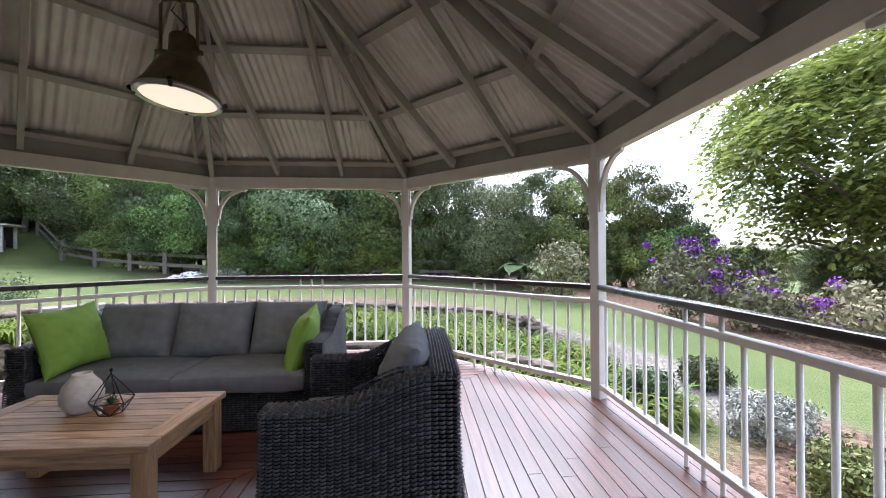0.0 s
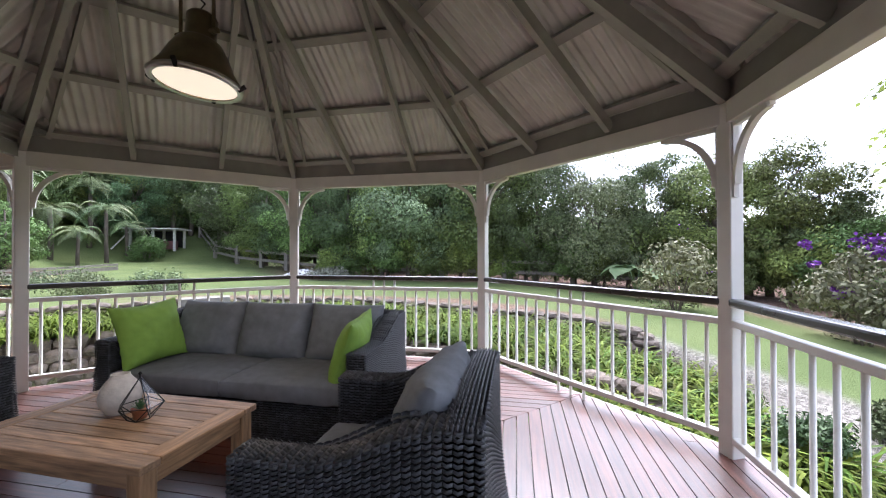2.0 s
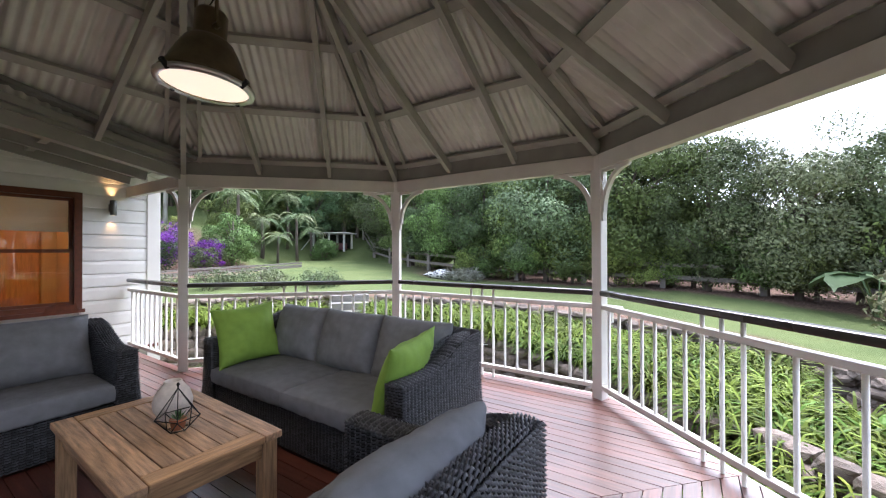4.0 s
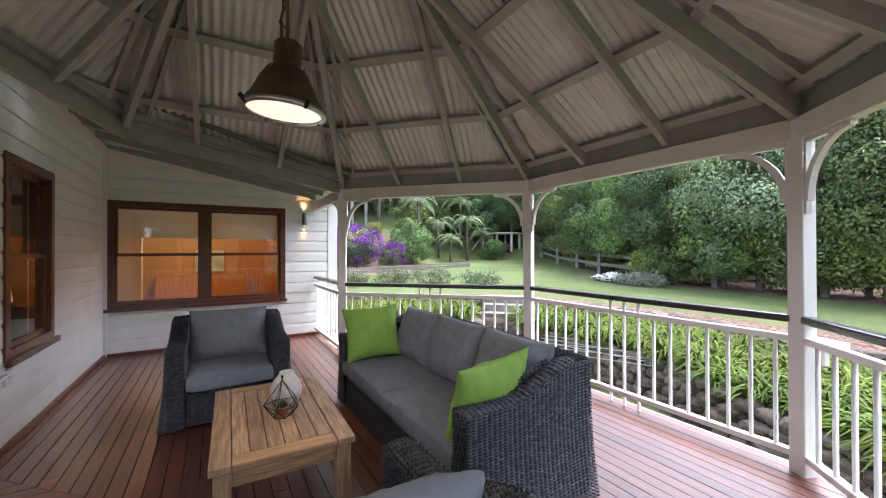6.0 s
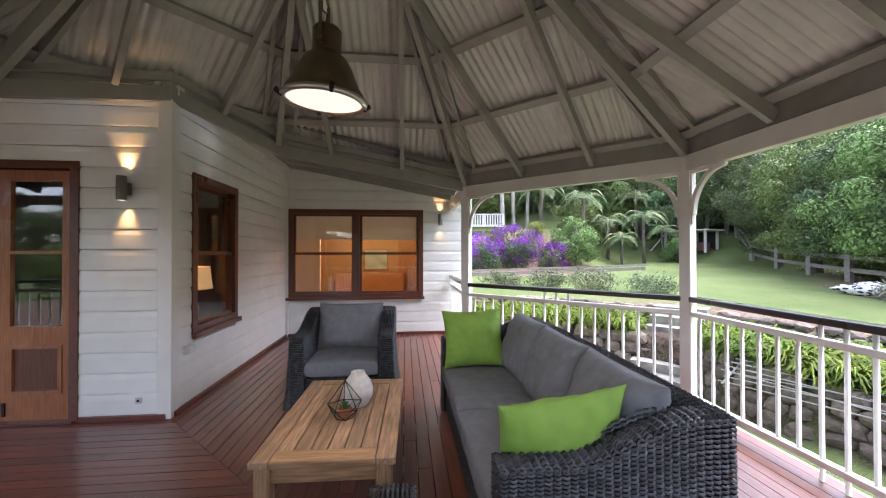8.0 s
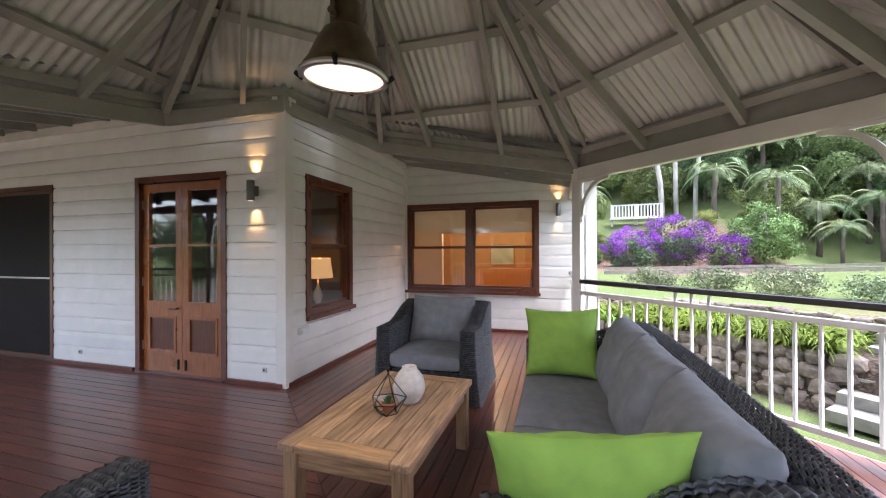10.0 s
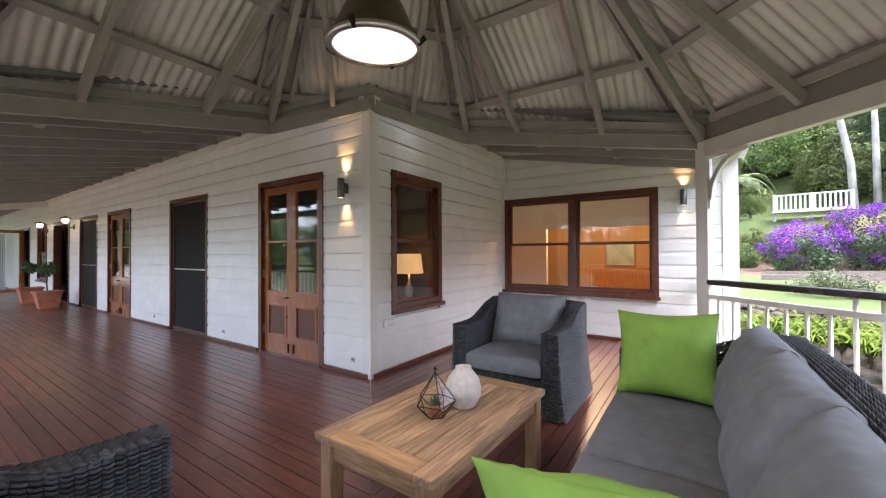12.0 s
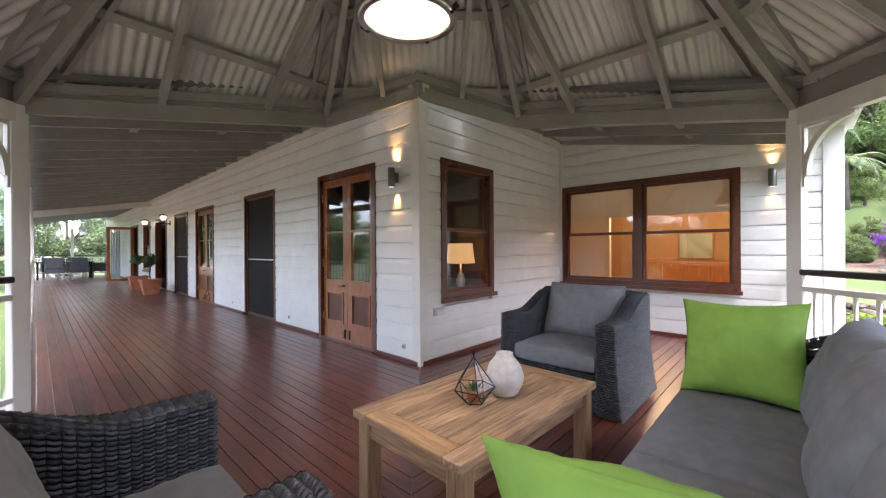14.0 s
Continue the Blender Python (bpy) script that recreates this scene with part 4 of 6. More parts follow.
        c.location = (xa + span * (k + 0.5), y0 + 0.02 + (d - BACK) / 2 - 0.02, 0.36)
    span = (xb - xa + 0.02) / backs
    for k in range(backs):
        c = part("back_cushion", pad(span - 0.012, 0.47, 0.03, 0.25, 3.4, 31 + k, 0.035, 34, 0.016), CUSHION, ob, "soft grey back cushion", True)
        c.matrix_basis = pose(xa - 0.01 + span * (k + 0.5), y1 - BACK - 0.125, 0.635, 70, 0, random.uniform(-2, 2))
    return ob


def pad(sx, sy, edge, mid, power, seed, pinch=0.0, n=34, wrinkle=0.010):
    """A cushion: rounded outline, a seam all round, puffed faces with soft folds that run in from the seam."""
    bm = bmesh.new()
    grids = []
    for side in (1, -1):
        g = []
        for i in range(n + 1):
            row = []
            for j in range(n + 1):
                u, v = math.sin((-1 + 2 * i / n) * math.pi / 2), math.sin((-1 + 2 * j / n) * math.pi / 2)
                q = max(0.0, 1 - abs(u) ** power) ** 0.55 * max(0.0, 1 - abs(v) ** power) ** 0.55
                x = u * sx / 2 * (1 - pinch * (1 - v * v) * u * u)
                y = v * sy / 2 * (1 - pinch * (1 - u * u) * v * v)
                eu, ev = abs(u) ** 4, abs(v) ** 4
                fold = (noise.noise(Vector((u * 9 + seed, seed * 1.7, side))) * ev + noise.noise(Vector((seed * 2.3, v * 9 + seed, side))) * eu) * wrinkle * min(1, q * 3)
                swell = noise.noise(Vector((u * 1.8 + seed, v * 1.8, seed * 3.1 + side))) * 1.3 * wrinkle * q
                fine_ = noise.noise(Vector((u * 4.5 + v * 2 + seed, v * 4.5 - u, seed + side))) * 0.45 * wrinkle * q
                row.append(bm.verts.new((x, y, side * (edge / 2 + (mid - edge) / 2 * q + fold + swell + fine_))))
            g.append(row)
        grids.append(g)
        for i in range(n):
            for j in range(n):
                bm.faces.new((g[i][j], g[i + 1][j], g[i + 1][j + 1], g[i][j + 1]))
    a, b = grids
    rim = [(i, 0) for i in range(n)] + [(n, j) for j in range(n)] + [(i, n) for i in range(n, 0, -1)] + [(0, j) for j in range(n, 0, -1)]
    mids = []
    for i, j in rim:
        p = (a[i][j].co + b[i][j].co) / 2
        mids.append(bm.verts.new((p.x * (1 + 0.012 / sx), p.y * (1 + 0.012 / sy), p.z)))
    for k in range(len(rim)):
        (i, j), (i2, j2) = rim[k], rim[(k + 1) % len(rim)]
        bm.faces.new((a[i][j], a[i2][j2], mids[(k + 1) % len(rim)], mids[k]))
        bm.faces.new((mids[k], mids[(k + 1) % len(rim)], b[i2][j2], b[i][j]))
    return bm


sofa = wicker_seat("wicker_sofa", "three seat charcoal wicker sofa with dark grey cushions", "sofa", 2.13, 0.88, 2, 3, (-1.685, 3.285, 0), 0)
chair_a = wicker_seat("wicker_armchair", "charcoal wicker armchair with grey cushions near the house window", "armchair", 0.91, 0.83, 1, 1, (-3.19, 1.965, 0), 90)
tagged(chair_a, group="wicker armchairs")
chair_b = copy_thing(chair_a, pose(-0.185, 2.10, 0, 0, 0, -90))
tagged(chair_b, "charcoal wicker armchair with grey cushions beside the railing", group="wicker armchairs")


def green_pillow(place, rx, ry, rz, seed, wide, tall):
    ob = part("scatter_pillow", pad(wide, tall, 0.012, 0.20, 2.4, seed, 0.10, 34, 0.014), GREEN, None, "", True)
    ob.matrix_world = pose(*place) @ pose(0, 0, 0, 0, 0, rz) @ pose(0, 0, 0, rx, 0, 0) @ pose(0, 0, 0, 0, 0, ry)
    return tagged(ob, "lime green square scatter cushion leaning on the wicker sofa", "cushion", "green scatter cushions")


green_pillow((-2.53, 3.10, 0.665), 74, 3, 83, 5, 0.51, 0.48)
green_pillow((-0.85, 3.14, 0.59), 72, -3, -80, 9, 0.55, 0.52)

# coffee table
ct = thing("coffee_table", "weathered teak slatted coffee table with square legs", "table", at=(-1.675, 2.165, 0), turn=-1.5)
TL, TW, TH = 1.10, 0.66, 0.45
for s in (-1, 1):
    part("side_board", B(-TL / 2, TL / 2, s * (TW / 2 - 0.045) - 0.045, s * (TW / 2 - 0.045) + 0.045, TH - 0.035, TH, bevel=0.005), TEAK, ct)
    part("end_board", B(s * (TL / 2 - 0.05) - 0.05, s * (TL / 2 - 0.05) + 0.05, -TW / 2 + 0.0925, TW / 2 - 0.0925, TH - 0.035, TH, bevel=0.005), TEAKY, ct)
    part("apron", B(-TL / 2 + 0.09, TL / 2 - 0.09, s * (TW / 2 - 0.045) - 0.012, s * (TW / 2 - 0.045) + 0.012, TH - 0.115, TH - 0.036), TEAK, ct)
    part("apron", B(s * (TL / 2 - 0.045) - 0.012, s * (TL / 2 - 0.045) + 0.012, -TW / 2 + 0.09, TW / 2 - 0.09, TH - 0.115, TH - 0.036), TEAKY, ct)
    for t in (-1, 1):
        part("leg", B(s * (TL / 2 - 0.055) - 0.037, s * (TL / 2 - 0.055) + 0.037, t * (TW / 2 - 0.055) - 0.037, t * (TW / 2 - 0.055) + 0.037, 0.003, TH - 0.036, bevel=0.006), TEAKZ, ct)
n = 6
wsl = (TW - 0.185) / n
for k in range(n):
    y = -TW / 2 + 0.0925 + wsl * k
    part("slat", B(-TL / 2 + 0.1025, TL / 2 - 0.1025, y + 0.0025, y + wsl - 0.0025, TH - 0.032, TH - 0.002, bevel=0.003), TEAK, ct)

vase = part("vase", lathe(bmesh.new(), [(0.0, 0.002), (0.055, 0.002), (0.065, 0.012), (0.09, 0.06), (0.094, 0.095), (0.08, 0.145), (0.05, 0.185), (0.042, 0.195), (0.043, 0.205), (0.036, 0.205), (0.034, 0.19), (0.0, 0.12)], (0, 0, 0), 40), CERAMIC, None, "", True)
vase.location = (-1.745, 2.235, 0.45)
tagged(vase, "round pale speckled ceramic vase on the teak table", "vase")

# faceted terrarium: five-sided, wide below the middle, drawn to a point
tr = thing("terrarium", "faceted glass and black wire terrarium with a small potted succulent", "terrarium", at=(-1.56, 2.185, 0.45), turn=12)
lo = [Vector((0.05 * math.cos(a), 0.05 * math.sin(a), 0.006)) for a in (2 * math.pi * i / 5 for i in range(5))]
mid = [Vector((0.10 * math.cos(a), 0.10 * math.sin(a), 0.07 + 0.01 * (i % 2))) for i, a in enumerate(2 * math.pi * (i + 0.5) / 5 for i in range(5))]
tip = Vector((0.0, 0.0, 0.215))
bm = bmesh.new()
for i in range(5):
    j = (i + 1) % 5
    for a, b in ((lo[i], lo[j]), (lo[i], mid[i]), (lo[j], mid[i]), (mid[i], mid[j]), (mid[i], tip)):
        tube(bm, [a, b], 0.0026, 5)
part("wire_frame", bm, BLACK, tr, "thin black metal frame")
for i in range(5):
    j = (i + 1) % 5
    for tri_ in ((lo[i], lo[j], mid[i]), (mid[i], lo[j], mid[j]), (mid[i], mid[j], tip)):
        if i == 1 and tri_[2] is tip:
            continue
        bm = bmesh.new()
        bm.faces.new([bm.verts.new(v) for v in tri_])
        part("pane", bm, TERRA_GLASS, tr).visible_shadow = False
part("finial", lathe(bmesh.new(), [(0, 0.21), (0.004, 0.212), (0.004, 0.225), (0.009, 0.232), (0.004, 0.242), (0, 0.243)], n=12), BLACK, tr, "", True)
pot = part("pot", lathe(bmesh.new(), [(0, 0.008), (0.028, 0.008), (0.035, 0.05), (0.038, 0.05), (0.038, 0.06), (0.033, 0.06), (0.03, 0.05), (0, 0.05)], n=20), TERRACOTTA, tr, "small terracotta pot", True)
bm = bmesh.new()
for i in range(26):
    a, t = i * 2.4, 0.25 + 0.75 * i / 26
    d = Vector((math.cos(a) * (1.1 - t), math.sin(a) * (1.1 - t), t)).normalized()
    s = d.cross(UP).normalized() * 0.006
    b0 = Vector((0, 0, 0.05))
    v = [bm.verts.new(p) for p in (b0 + s * 0.5, b0 + d * 0.03 + s, b0 + d * 0.055, b0 + d * 0.03 - s, b0 - s * 0.5)]
    bm.faces.new(v)
part("succulent", bm, SUCCULENT, tr, "spiky green succulent")


# garden
def smooth(a, b, v):
    t = min(1.0, max(0.0, (v - a) / (b - a)))
    return t * t * (3 - 2 * t)


def blend(v, stops):
    for (a, x), (b, y) in zip(stops, stops[1:]):
        if v <= b:
            return x + (y - x) * smooth(a, b, v)
    return stops[-1][1]


R1 = [(-20, 3.9), (40, 3.9), (60, 4.15), (80, 4.7), (112, 5.9), (135, 6.9), (150, 7.1), (200, 7.2)]
R2 = [(-20, 5.6), (20, 5.8), (45, 6.3), (75, 7.3), (112, 8.1), (135, 8.8), (150, 9.0), (200, 9.0)]
Z0 = [(-60, -0.55), (40, -0.62), (80, -0.85), (130, -1.0), (200, -1.0)]
Z1 = [(-60, -0.55), (30, -0.55), (75, -0.38), (130, -0.2), (200, -0.2)]
Z2 = [(-60, -0.6), (25, -0.55), (60, -0.2), (90, 0.0), (140, 0.12), (200, 0.15)]


def polar(x, y):
    dx, dy = x - CX, y - CY
    a = math.degrees(math.atan2(dy, dx))
    return math.hypot(dx, dy), a if a > -90 else a + 360


def height(x, y):
    r, a = polar(x, y)
    w = smooth(-75, -55, a) if a < 0 else smooth(235, 205, a) if a > 190 else 1.0
    a = min(max(a, -60), 200)
    r1, r2 = blend(a, R1), blend(a, R2)
    z = blend(a, Z0)
    z += (blend(a, Z1) - z) * smooth(r1 - 0.05, r1 + 0.22, r)
    z += (blend(a, Z2) - z) * smooth(r2 - 0.05, r2 + 0.3, r)
    west = smooth(95, 140, a)
    z += max(0, r - 9) * (0.035 * west - 0.03 * smooth(70, 30, a)) * smooth(300, 40, r)
    z += west * max(0.0, min(r, 75) - 27) * 0.42
    z += smooth(146, 157, a) * smooth(20.6, 24.0, r) * 2.3
    return -1.0 + (z + 1.0) * w + 0.03 * noise.noise(Vector((x * 0.35, y * 0.35, 0)))


def zones(x, y):
    """Shares of gravel, bark and soil; the rest is lawn."""
    r, a = polar(x, y)
    # dry pale gravel under the deck, its paleness standing in for light in the gaps
    if r < 3.25 or (WX - 0.1 < x < EX + 0.1 and y < 2) or (AX < x < -1 and WY < y < 3.5):
        return (1.0, 0.0, 0.0)
    if a < -75 or a > 205:
        return (0.0, 0.0, 0.0)
    a = min(max(a, -60), 200)
    j = 0.25 * noise.noise(Vector((x * 1.3, y * 1.3, 5)))
    r1, r2 = blend(a, R1), blend(a, R2)
    soil = smooth(r1 - 0.25, r1, r + j) * smooth(r2 + 0.2, r2, r + j) * smooth(35, 48, a)
    gravel = smooth(12, 22, a + 8 * j) * smooth(75, 55, a) * smooth(4.6, 5.0, r + j) * smooth(r2 + 0.6, r2 + 0.2, r + j)
    bark = smooth(24, 12, a + 10 * j) * smooth(r2 + 0.5, r2 + 0.1, r + j)
    bark = max(bark, smooth(r2 + 0.1, r2 + 0.4, r + j) * smooth(r2 + 1.3, r2 + 0.9, r + j) * smooth(55, 70, a) * smooth(150, 125, a))
    outer = blend(a, [(-20, 7.8), (20, 8.3), (40, 10.3), (60, 12.5), (80, 14.0), (120, 14.8), (135, 24.0), (200, 26.0)])
    bark = max(bark, smooth(outer, outer + 0.5, r + 2 * j) * smooth(128, 118, a) * smooth(28, 20, r))
    bed = math.hypot(x + 19.5, y - 8.6)
    bark = max(bark, smooth(4.6, 4.0, bed + 2 * j))
    if a <= 75 and r < r1 + 0.2:
        bark = max(bark, smooth(80, 60, a))
    return (gravel, bark, soil)


def ground_material():
    m = bpy.data.materials.new("garden_ground")
    m.use_nodes = True
    n, l = m.node_tree.nodes, m.node_tree.links
    b = n["Principled BSDF"]
    b.inputs["Roughness"].default_value = 0.95
    b.inputs["Specular IOR Level"].default_value = 0.15
    tc = n.new("ShaderNodeTexCoord")

    def tex(scale, lo, hi, p0=0.35, p1=0.65, kind="noise"):
        t = n.new("ShaderNodeTexNoise" if kind == "noise" else "ShaderNodeTexVoronoi")
        t.inputs["Scale"].default_value = scale
        l.new(tc.outputs["Object"], t.inputs["Vector"])
        r = n.new("ShaderNodeValToRGB")
        r.color_ramp.elements[0].position, r.color_ramp.elements[1].position = p0, p1
        r.color_ramp.elements[0].color, r.color_ramp.elements[1].color = (*lo, 1), (*hi, 1)
        l.new(t.outputs["Fac"] if kind == "noise" else t.outputs["Color"], r.inputs[0])
        return r.outputs[0], t

    def mix(f, a, c, value=None):
        x = n.new("ShaderNodeMix")
        x.data_type = "RGBA"
        if value is None:
            l.new(f, x.inputs[0])
        else:
            x.inputs[0].default_value = value
        l.new(a, x.inputs[6]), l.new(c, x.inputs[7])
        return x.outputs[2]

    g1, _ = tex(60, (0.075, 0.112, 0.033), (0.172, 0.212, 0.08))
    g2, _ = tex(0.5, (0.098, 0.135, 0.05), (0.172, 0.204, 0.082))
    lawn = mix(None, g1, g2, 0.5)
    gravel, _ = tex(28, (0.13, 0.12, 0.105), (0.37, 0.34, 0.295), 0.1, 0.9, "voronoi")
    bark, _ = tex(22, (0.07, 0.042, 0.03), (0.31, 0.205, 0.155), 0.1, 0.9, "voronoi")
    soil, _ = tex(14, (0.03, 0.022, 0.016), (0.11, 0.08, 0.06))
    at = n.new("ShaderNodeAttribute")
    at.attribute_name = "zone"
    sep = n.new("ShaderNodeSeparateColor")
    l.new(at.outputs["Color"], sep.inputs[0])
    c = mix(sep.outputs[2], mix(sep.outputs[1], mix(sep.outputs[0], lawn, gravel), bark), soil)
    l.new(c, b.inputs["Base Color"])
    nb = n.new("ShaderNodeTexNoise")
    nb.inputs["Scale"].default_value = 45
    l.new(tc.outputs["Object"], nb.inputs["Vector"])
    bp = n.new("ShaderNodeBump")
    bp.inputs["Strength"].default_value, bp.inputs["Distance"].default_value = 0.8, 0.04
    l.new(nb.outputs["Fac"], bp.inputs["Height"])
    l.new(bp.outputs[0], b.inputs["Normal"])
    return m


radii = [0.0] + [3.0 + 0.16 * i for i in range(50)]
while radii[-1] < 1500:
    radii.append(radii[-1] * 1.045 + 0.02)
N_ANG = 300
verts = [(CX, CY, -1.0)]
for r in radii[1:]:
    for i in range(N_ANG):
        a = 2 * math.pi * i / N_ANG
        x, y = CX + r * math.cos(a), CY + r * math.sin(a)
        verts.append((x, y, height(x, y)))
faces = [(0, 1 + i, 1 + (i + 1) % N_ANG) for i in range(N_ANG)]
for k in range(len(radii) - 2):
    s = 1 + k * N_ANG
    for i in range(N_ANG):
        j = (i + 1) % N_ANG
        faces.append((s + i, s + N_ANG + i, s + N_ANG + j, s + j))
me = bpy.data.meshes.new("ground")
me.from_pydata(verts, [], faces)
zone = me.color_attributes.new("zone", "FLOAT_COLOR", "POINT")
zone.data.foreach_set("color", [c for v in verts for c in (*zones(v[0], v[1]), 1.0)])
tagged(part("ground", me, ground_material(), None, "", True), "mown lawn with gravel, bark mulch and garden beds", "ground", kind="structure")


def leaf_mat(name, col, var=0.35, hue=0.045):
    m = mat(name, col, 0.6, var=var, scale=0.8, bump=0, isle=0.45, rand=0.32, amount=0.4)
    n, l = m.node_tree.nodes, m.node_tree.links
    b = n["Principled BSDF"]
    b.inputs["Specular IOR Level"].default_value = 0.25
    # each plant has a hue of its own
    hs, mr, wn = n.new("ShaderNodeHueSaturation"), n.new("ShaderNodeMapRange"), n.new("ShaderNodeTexWhiteNoise")
    wn.noise_dimensions = "1D"
    l.new(n.new("ShaderNodeObjectInfo").outputs["Random"], wn.inputs["W"])
    mr.inputs[3].default_value, mr.inputs[4].default_value = 0.5 - hue, 0.5 + hue * 0.5
    l.new(wn.outputs["Value"], mr.inputs[0])
    l.new(mr.outputs[0], hs.inputs["Hue"])
    l.new(b.inputs["Base Color"].links[0].from_socket, hs.inputs["Color"])
    l.new(hs.outputs[0], b.inputs["Base Color"])
    return m


LEAF = leaf_mat("mid_green_leaves", (0.135, 0.195, 0.06))
LEAF_D = leaf_mat("dark_green_leaves", (0.085, 0.13, 0.055))
LEAF_G = leaf_mat("grey_green_leaves", (0.165, 0.205, 0.105))
LEAF_Y = leaf_mat("yellow_green_leaves", (0.175, 0.23, 0.06))
LEAF_S = leaf_mat("strap_leaves", (0.09, 0.145, 0.02))
LEAF_P = leaf_mat("palm_leaves", (0.16, 0.22, 0.10))
PURPLE = leaf_mat("purple_petals", (0.20, 0.042, 0.34), 0.3, 0.01)
OLIVE = leaf_mat("olive_brown_leaves", (0.25, 0.24, 0.135), 0.3, 0.02)
LEAF_O = leaf_mat("light_compound_leaves", (0.27, 0.33, 0.085), 0.3, 0.0)
# thin leaves let the light through
ln = LEAF_O.node_tree
tl, ms = ln.nodes.new("ShaderNodeBsdfTranslucent"), ln.nodes.new("ShaderNodeMixShader")
ln.links.new(ln.nodes["Principled BSDF"].inputs["Base Color"].links[0].from_socket, tl.inputs[0])
ln.links.new(ln.nodes["Principled BSDF"].outputs[0], ms.inputs[1])
ln.links.new(tl.outputs[0], ms.inputs[2])
ms.inputs[0].default_value = 0.5
ln.links.new(ms.outputs[0], ln.nodes["Material Output"].inputs[0])
LEAF_S.node_tree.nodes["Principled BSDF"].inputs["Specular IOR Level"].default_value = 0.1
SILVER = leaf_mat("silver_leaves", (0.30, 0.32, 0.28), 0.2)
BARKM = mat("tree_bark", (0.12, 0.095, 0.075), 0.9, var=0.35, scale=9, stretch=(1, 1, 0.3), bump=0.6, fine=30)
GUM = mat("pale_gum_bark", (0.36, 0.34, 0.30), 0.8, var=0.45, scale=4, stretch=(1, 1, 0.3), bump=0.3, fine=20)
ROCKM = mat("brown_grey_basalt", (0.15, 0.12, 0.098), 0.85, var=0.4, scale=4, bump=0.7, fine=18, rand=0.35, stain=(0.20, 0.13, 0.09), amount=0.6)
FADED = mat("weathered_white_paint", (0.5, 0.49, 0.45), 0.7, var=0.2, scale=9, bump=0.2, amount=0.5)
TIMBER = mat("grey_fence_timber", (0.20, 0.18, 0.155), 0.85, var=0.3, scale=8, stretch=(1, 1, 5), bump=0.4)


def leaves(points, normals, length, width, rng, droop=0.0):
    """Folded four-sided leaves at the points."""
    n = len(points)
    face = normals + rng.normal(size=(n, 3)) * 0.45
    face /= np.linalg.norm(face, axis=1, keepdims=True)
    d = rng.normal(size=(n, 3)) + normals * 0.35
    d[:, 2] -= droop
    d -= (d * face).sum(1, keepdims=True) * face
    d /= np.linalg.norm(d, axis=1, keepdims=True) + 1e-9
    s = np.cross(d, face)
    k = rng.uniform(0.6, 1.3, (n, 1))
    up = np.cross(s, d)
    p = np.stack([points, points + d * length * k * 0.5 + s * width * k * 0.5 + up * width * 0.15, points + d * length * k, points + d * length * k * 0.5 - s * width * k * 0.5 + up * width * 0.15], 1)
    return p.reshape(-1, 3)


def leaf_mesh(name, pts, material):
    n = len(pts) // 4
    me = bpy.data.meshes.new(name)
    me.vertices.add(4 * n), me.loops.add(4 * n), me.polygons.add(n)
    me.vertices.foreach_set("co", pts.astype(np.float32).ravel())
    me.loops.foreach_set("vertex_index", np.arange(4 * n, dtype=np.int32))
    me.polygons.foreach_set("loop_start", np.arange(0, 4 * n, 4, dtype=np.int32))
    me.polygons.foreach_set("loop_total", np.full(n, 4, dtype=np.int32))
    me.update(calc_edges=True)
    me.materials.append(material)
    return me


def crown_points(rng, n, clumps, centre, size, clump_r):
    c = rng.normal(size=(clumps, 3))
    c /= np.linalg.norm(c, axis=1, keepdims=True)
    c *= rng.uniform(0.30, 1.0, (clumps, 1)) ** 0.5
    c[:, 2] = c[:, 2] * 0.95 + 0.05
    c = c * size + centre
    which = rng.integers(0, clumps, n)
    o = rng.normal(size=(n, 3))
    o /= np.linalg.norm(o, axis=1, keepdims=True)
    rr = clump_r * rng.uniform(0.6, 1.3, clumps)[which][:, None] * rng.uniform(0.3, 1.0, (n, 1)) ** 0.4
    o[:, 2] *= 0.75
    nrm = o + 0.35 * (c[which] - centre) / np.array(size)
    return c[which] + o * rr, nrm / np.linalg.norm(nrm, axis=1, keepdims=True), c


def tree(name, label, seed, tall, wide, n, leaf, material, low=0.03, clumps=40, limbs=14, bark=None, group="garden trees", clump=0.165, droop=0.2, category="tree"):
    rng = np.random.default_rng(seed)
    ob = thing(name, label, category, group)
    cz = tall * (low + 1) / 2
    size = np.array((wide / 2, wide / 2, tall * (1 - low) / 2))
    pts, nrm, cs = crown_points(rng, n, clumps, np.array((0, 0, cz)), size * 0.92, clump * wide)
    bm = bmesh.new()
    base = tall * 0.022 + 0.03
    tube(bm, [(0, 0, -0.4), (0.02 * tall, 0, tall * 0.2), (0, 0.02 * tall, tall * 0.45), (0, 0, tall * 0.85)], base, 8, 0.25)
    for c in cs[:: max(1, clumps // limbs)]:
        h = float(np.clip(c[2] * 0.55, tall * 0.08, tall * 0.7))
        tube(bm, [(0, 0, h), tuple(c * (0.55, 0.55, 0) + np.array((0, 0, h + (c[2] - h) * 0.6))), tuple(c)], base * 0.4, 5, 0.2)
    part("trunk", bm, bark or BARKM, ob, "", True)
    part("crown", leaf_mesh("crown", leaves(pts, nrm, leaf, leaf * 0.45, rng, droop), material), material, ob)
    return ob


def put(ob, x, y, turn=0.0, size=1.0, sink=0.1):
    ob.matrix_basis = Matrix.LocRotScale((x, y, height(x, y) - sink), Euler((0, 0, turn)), (size, size, size))
    return ob


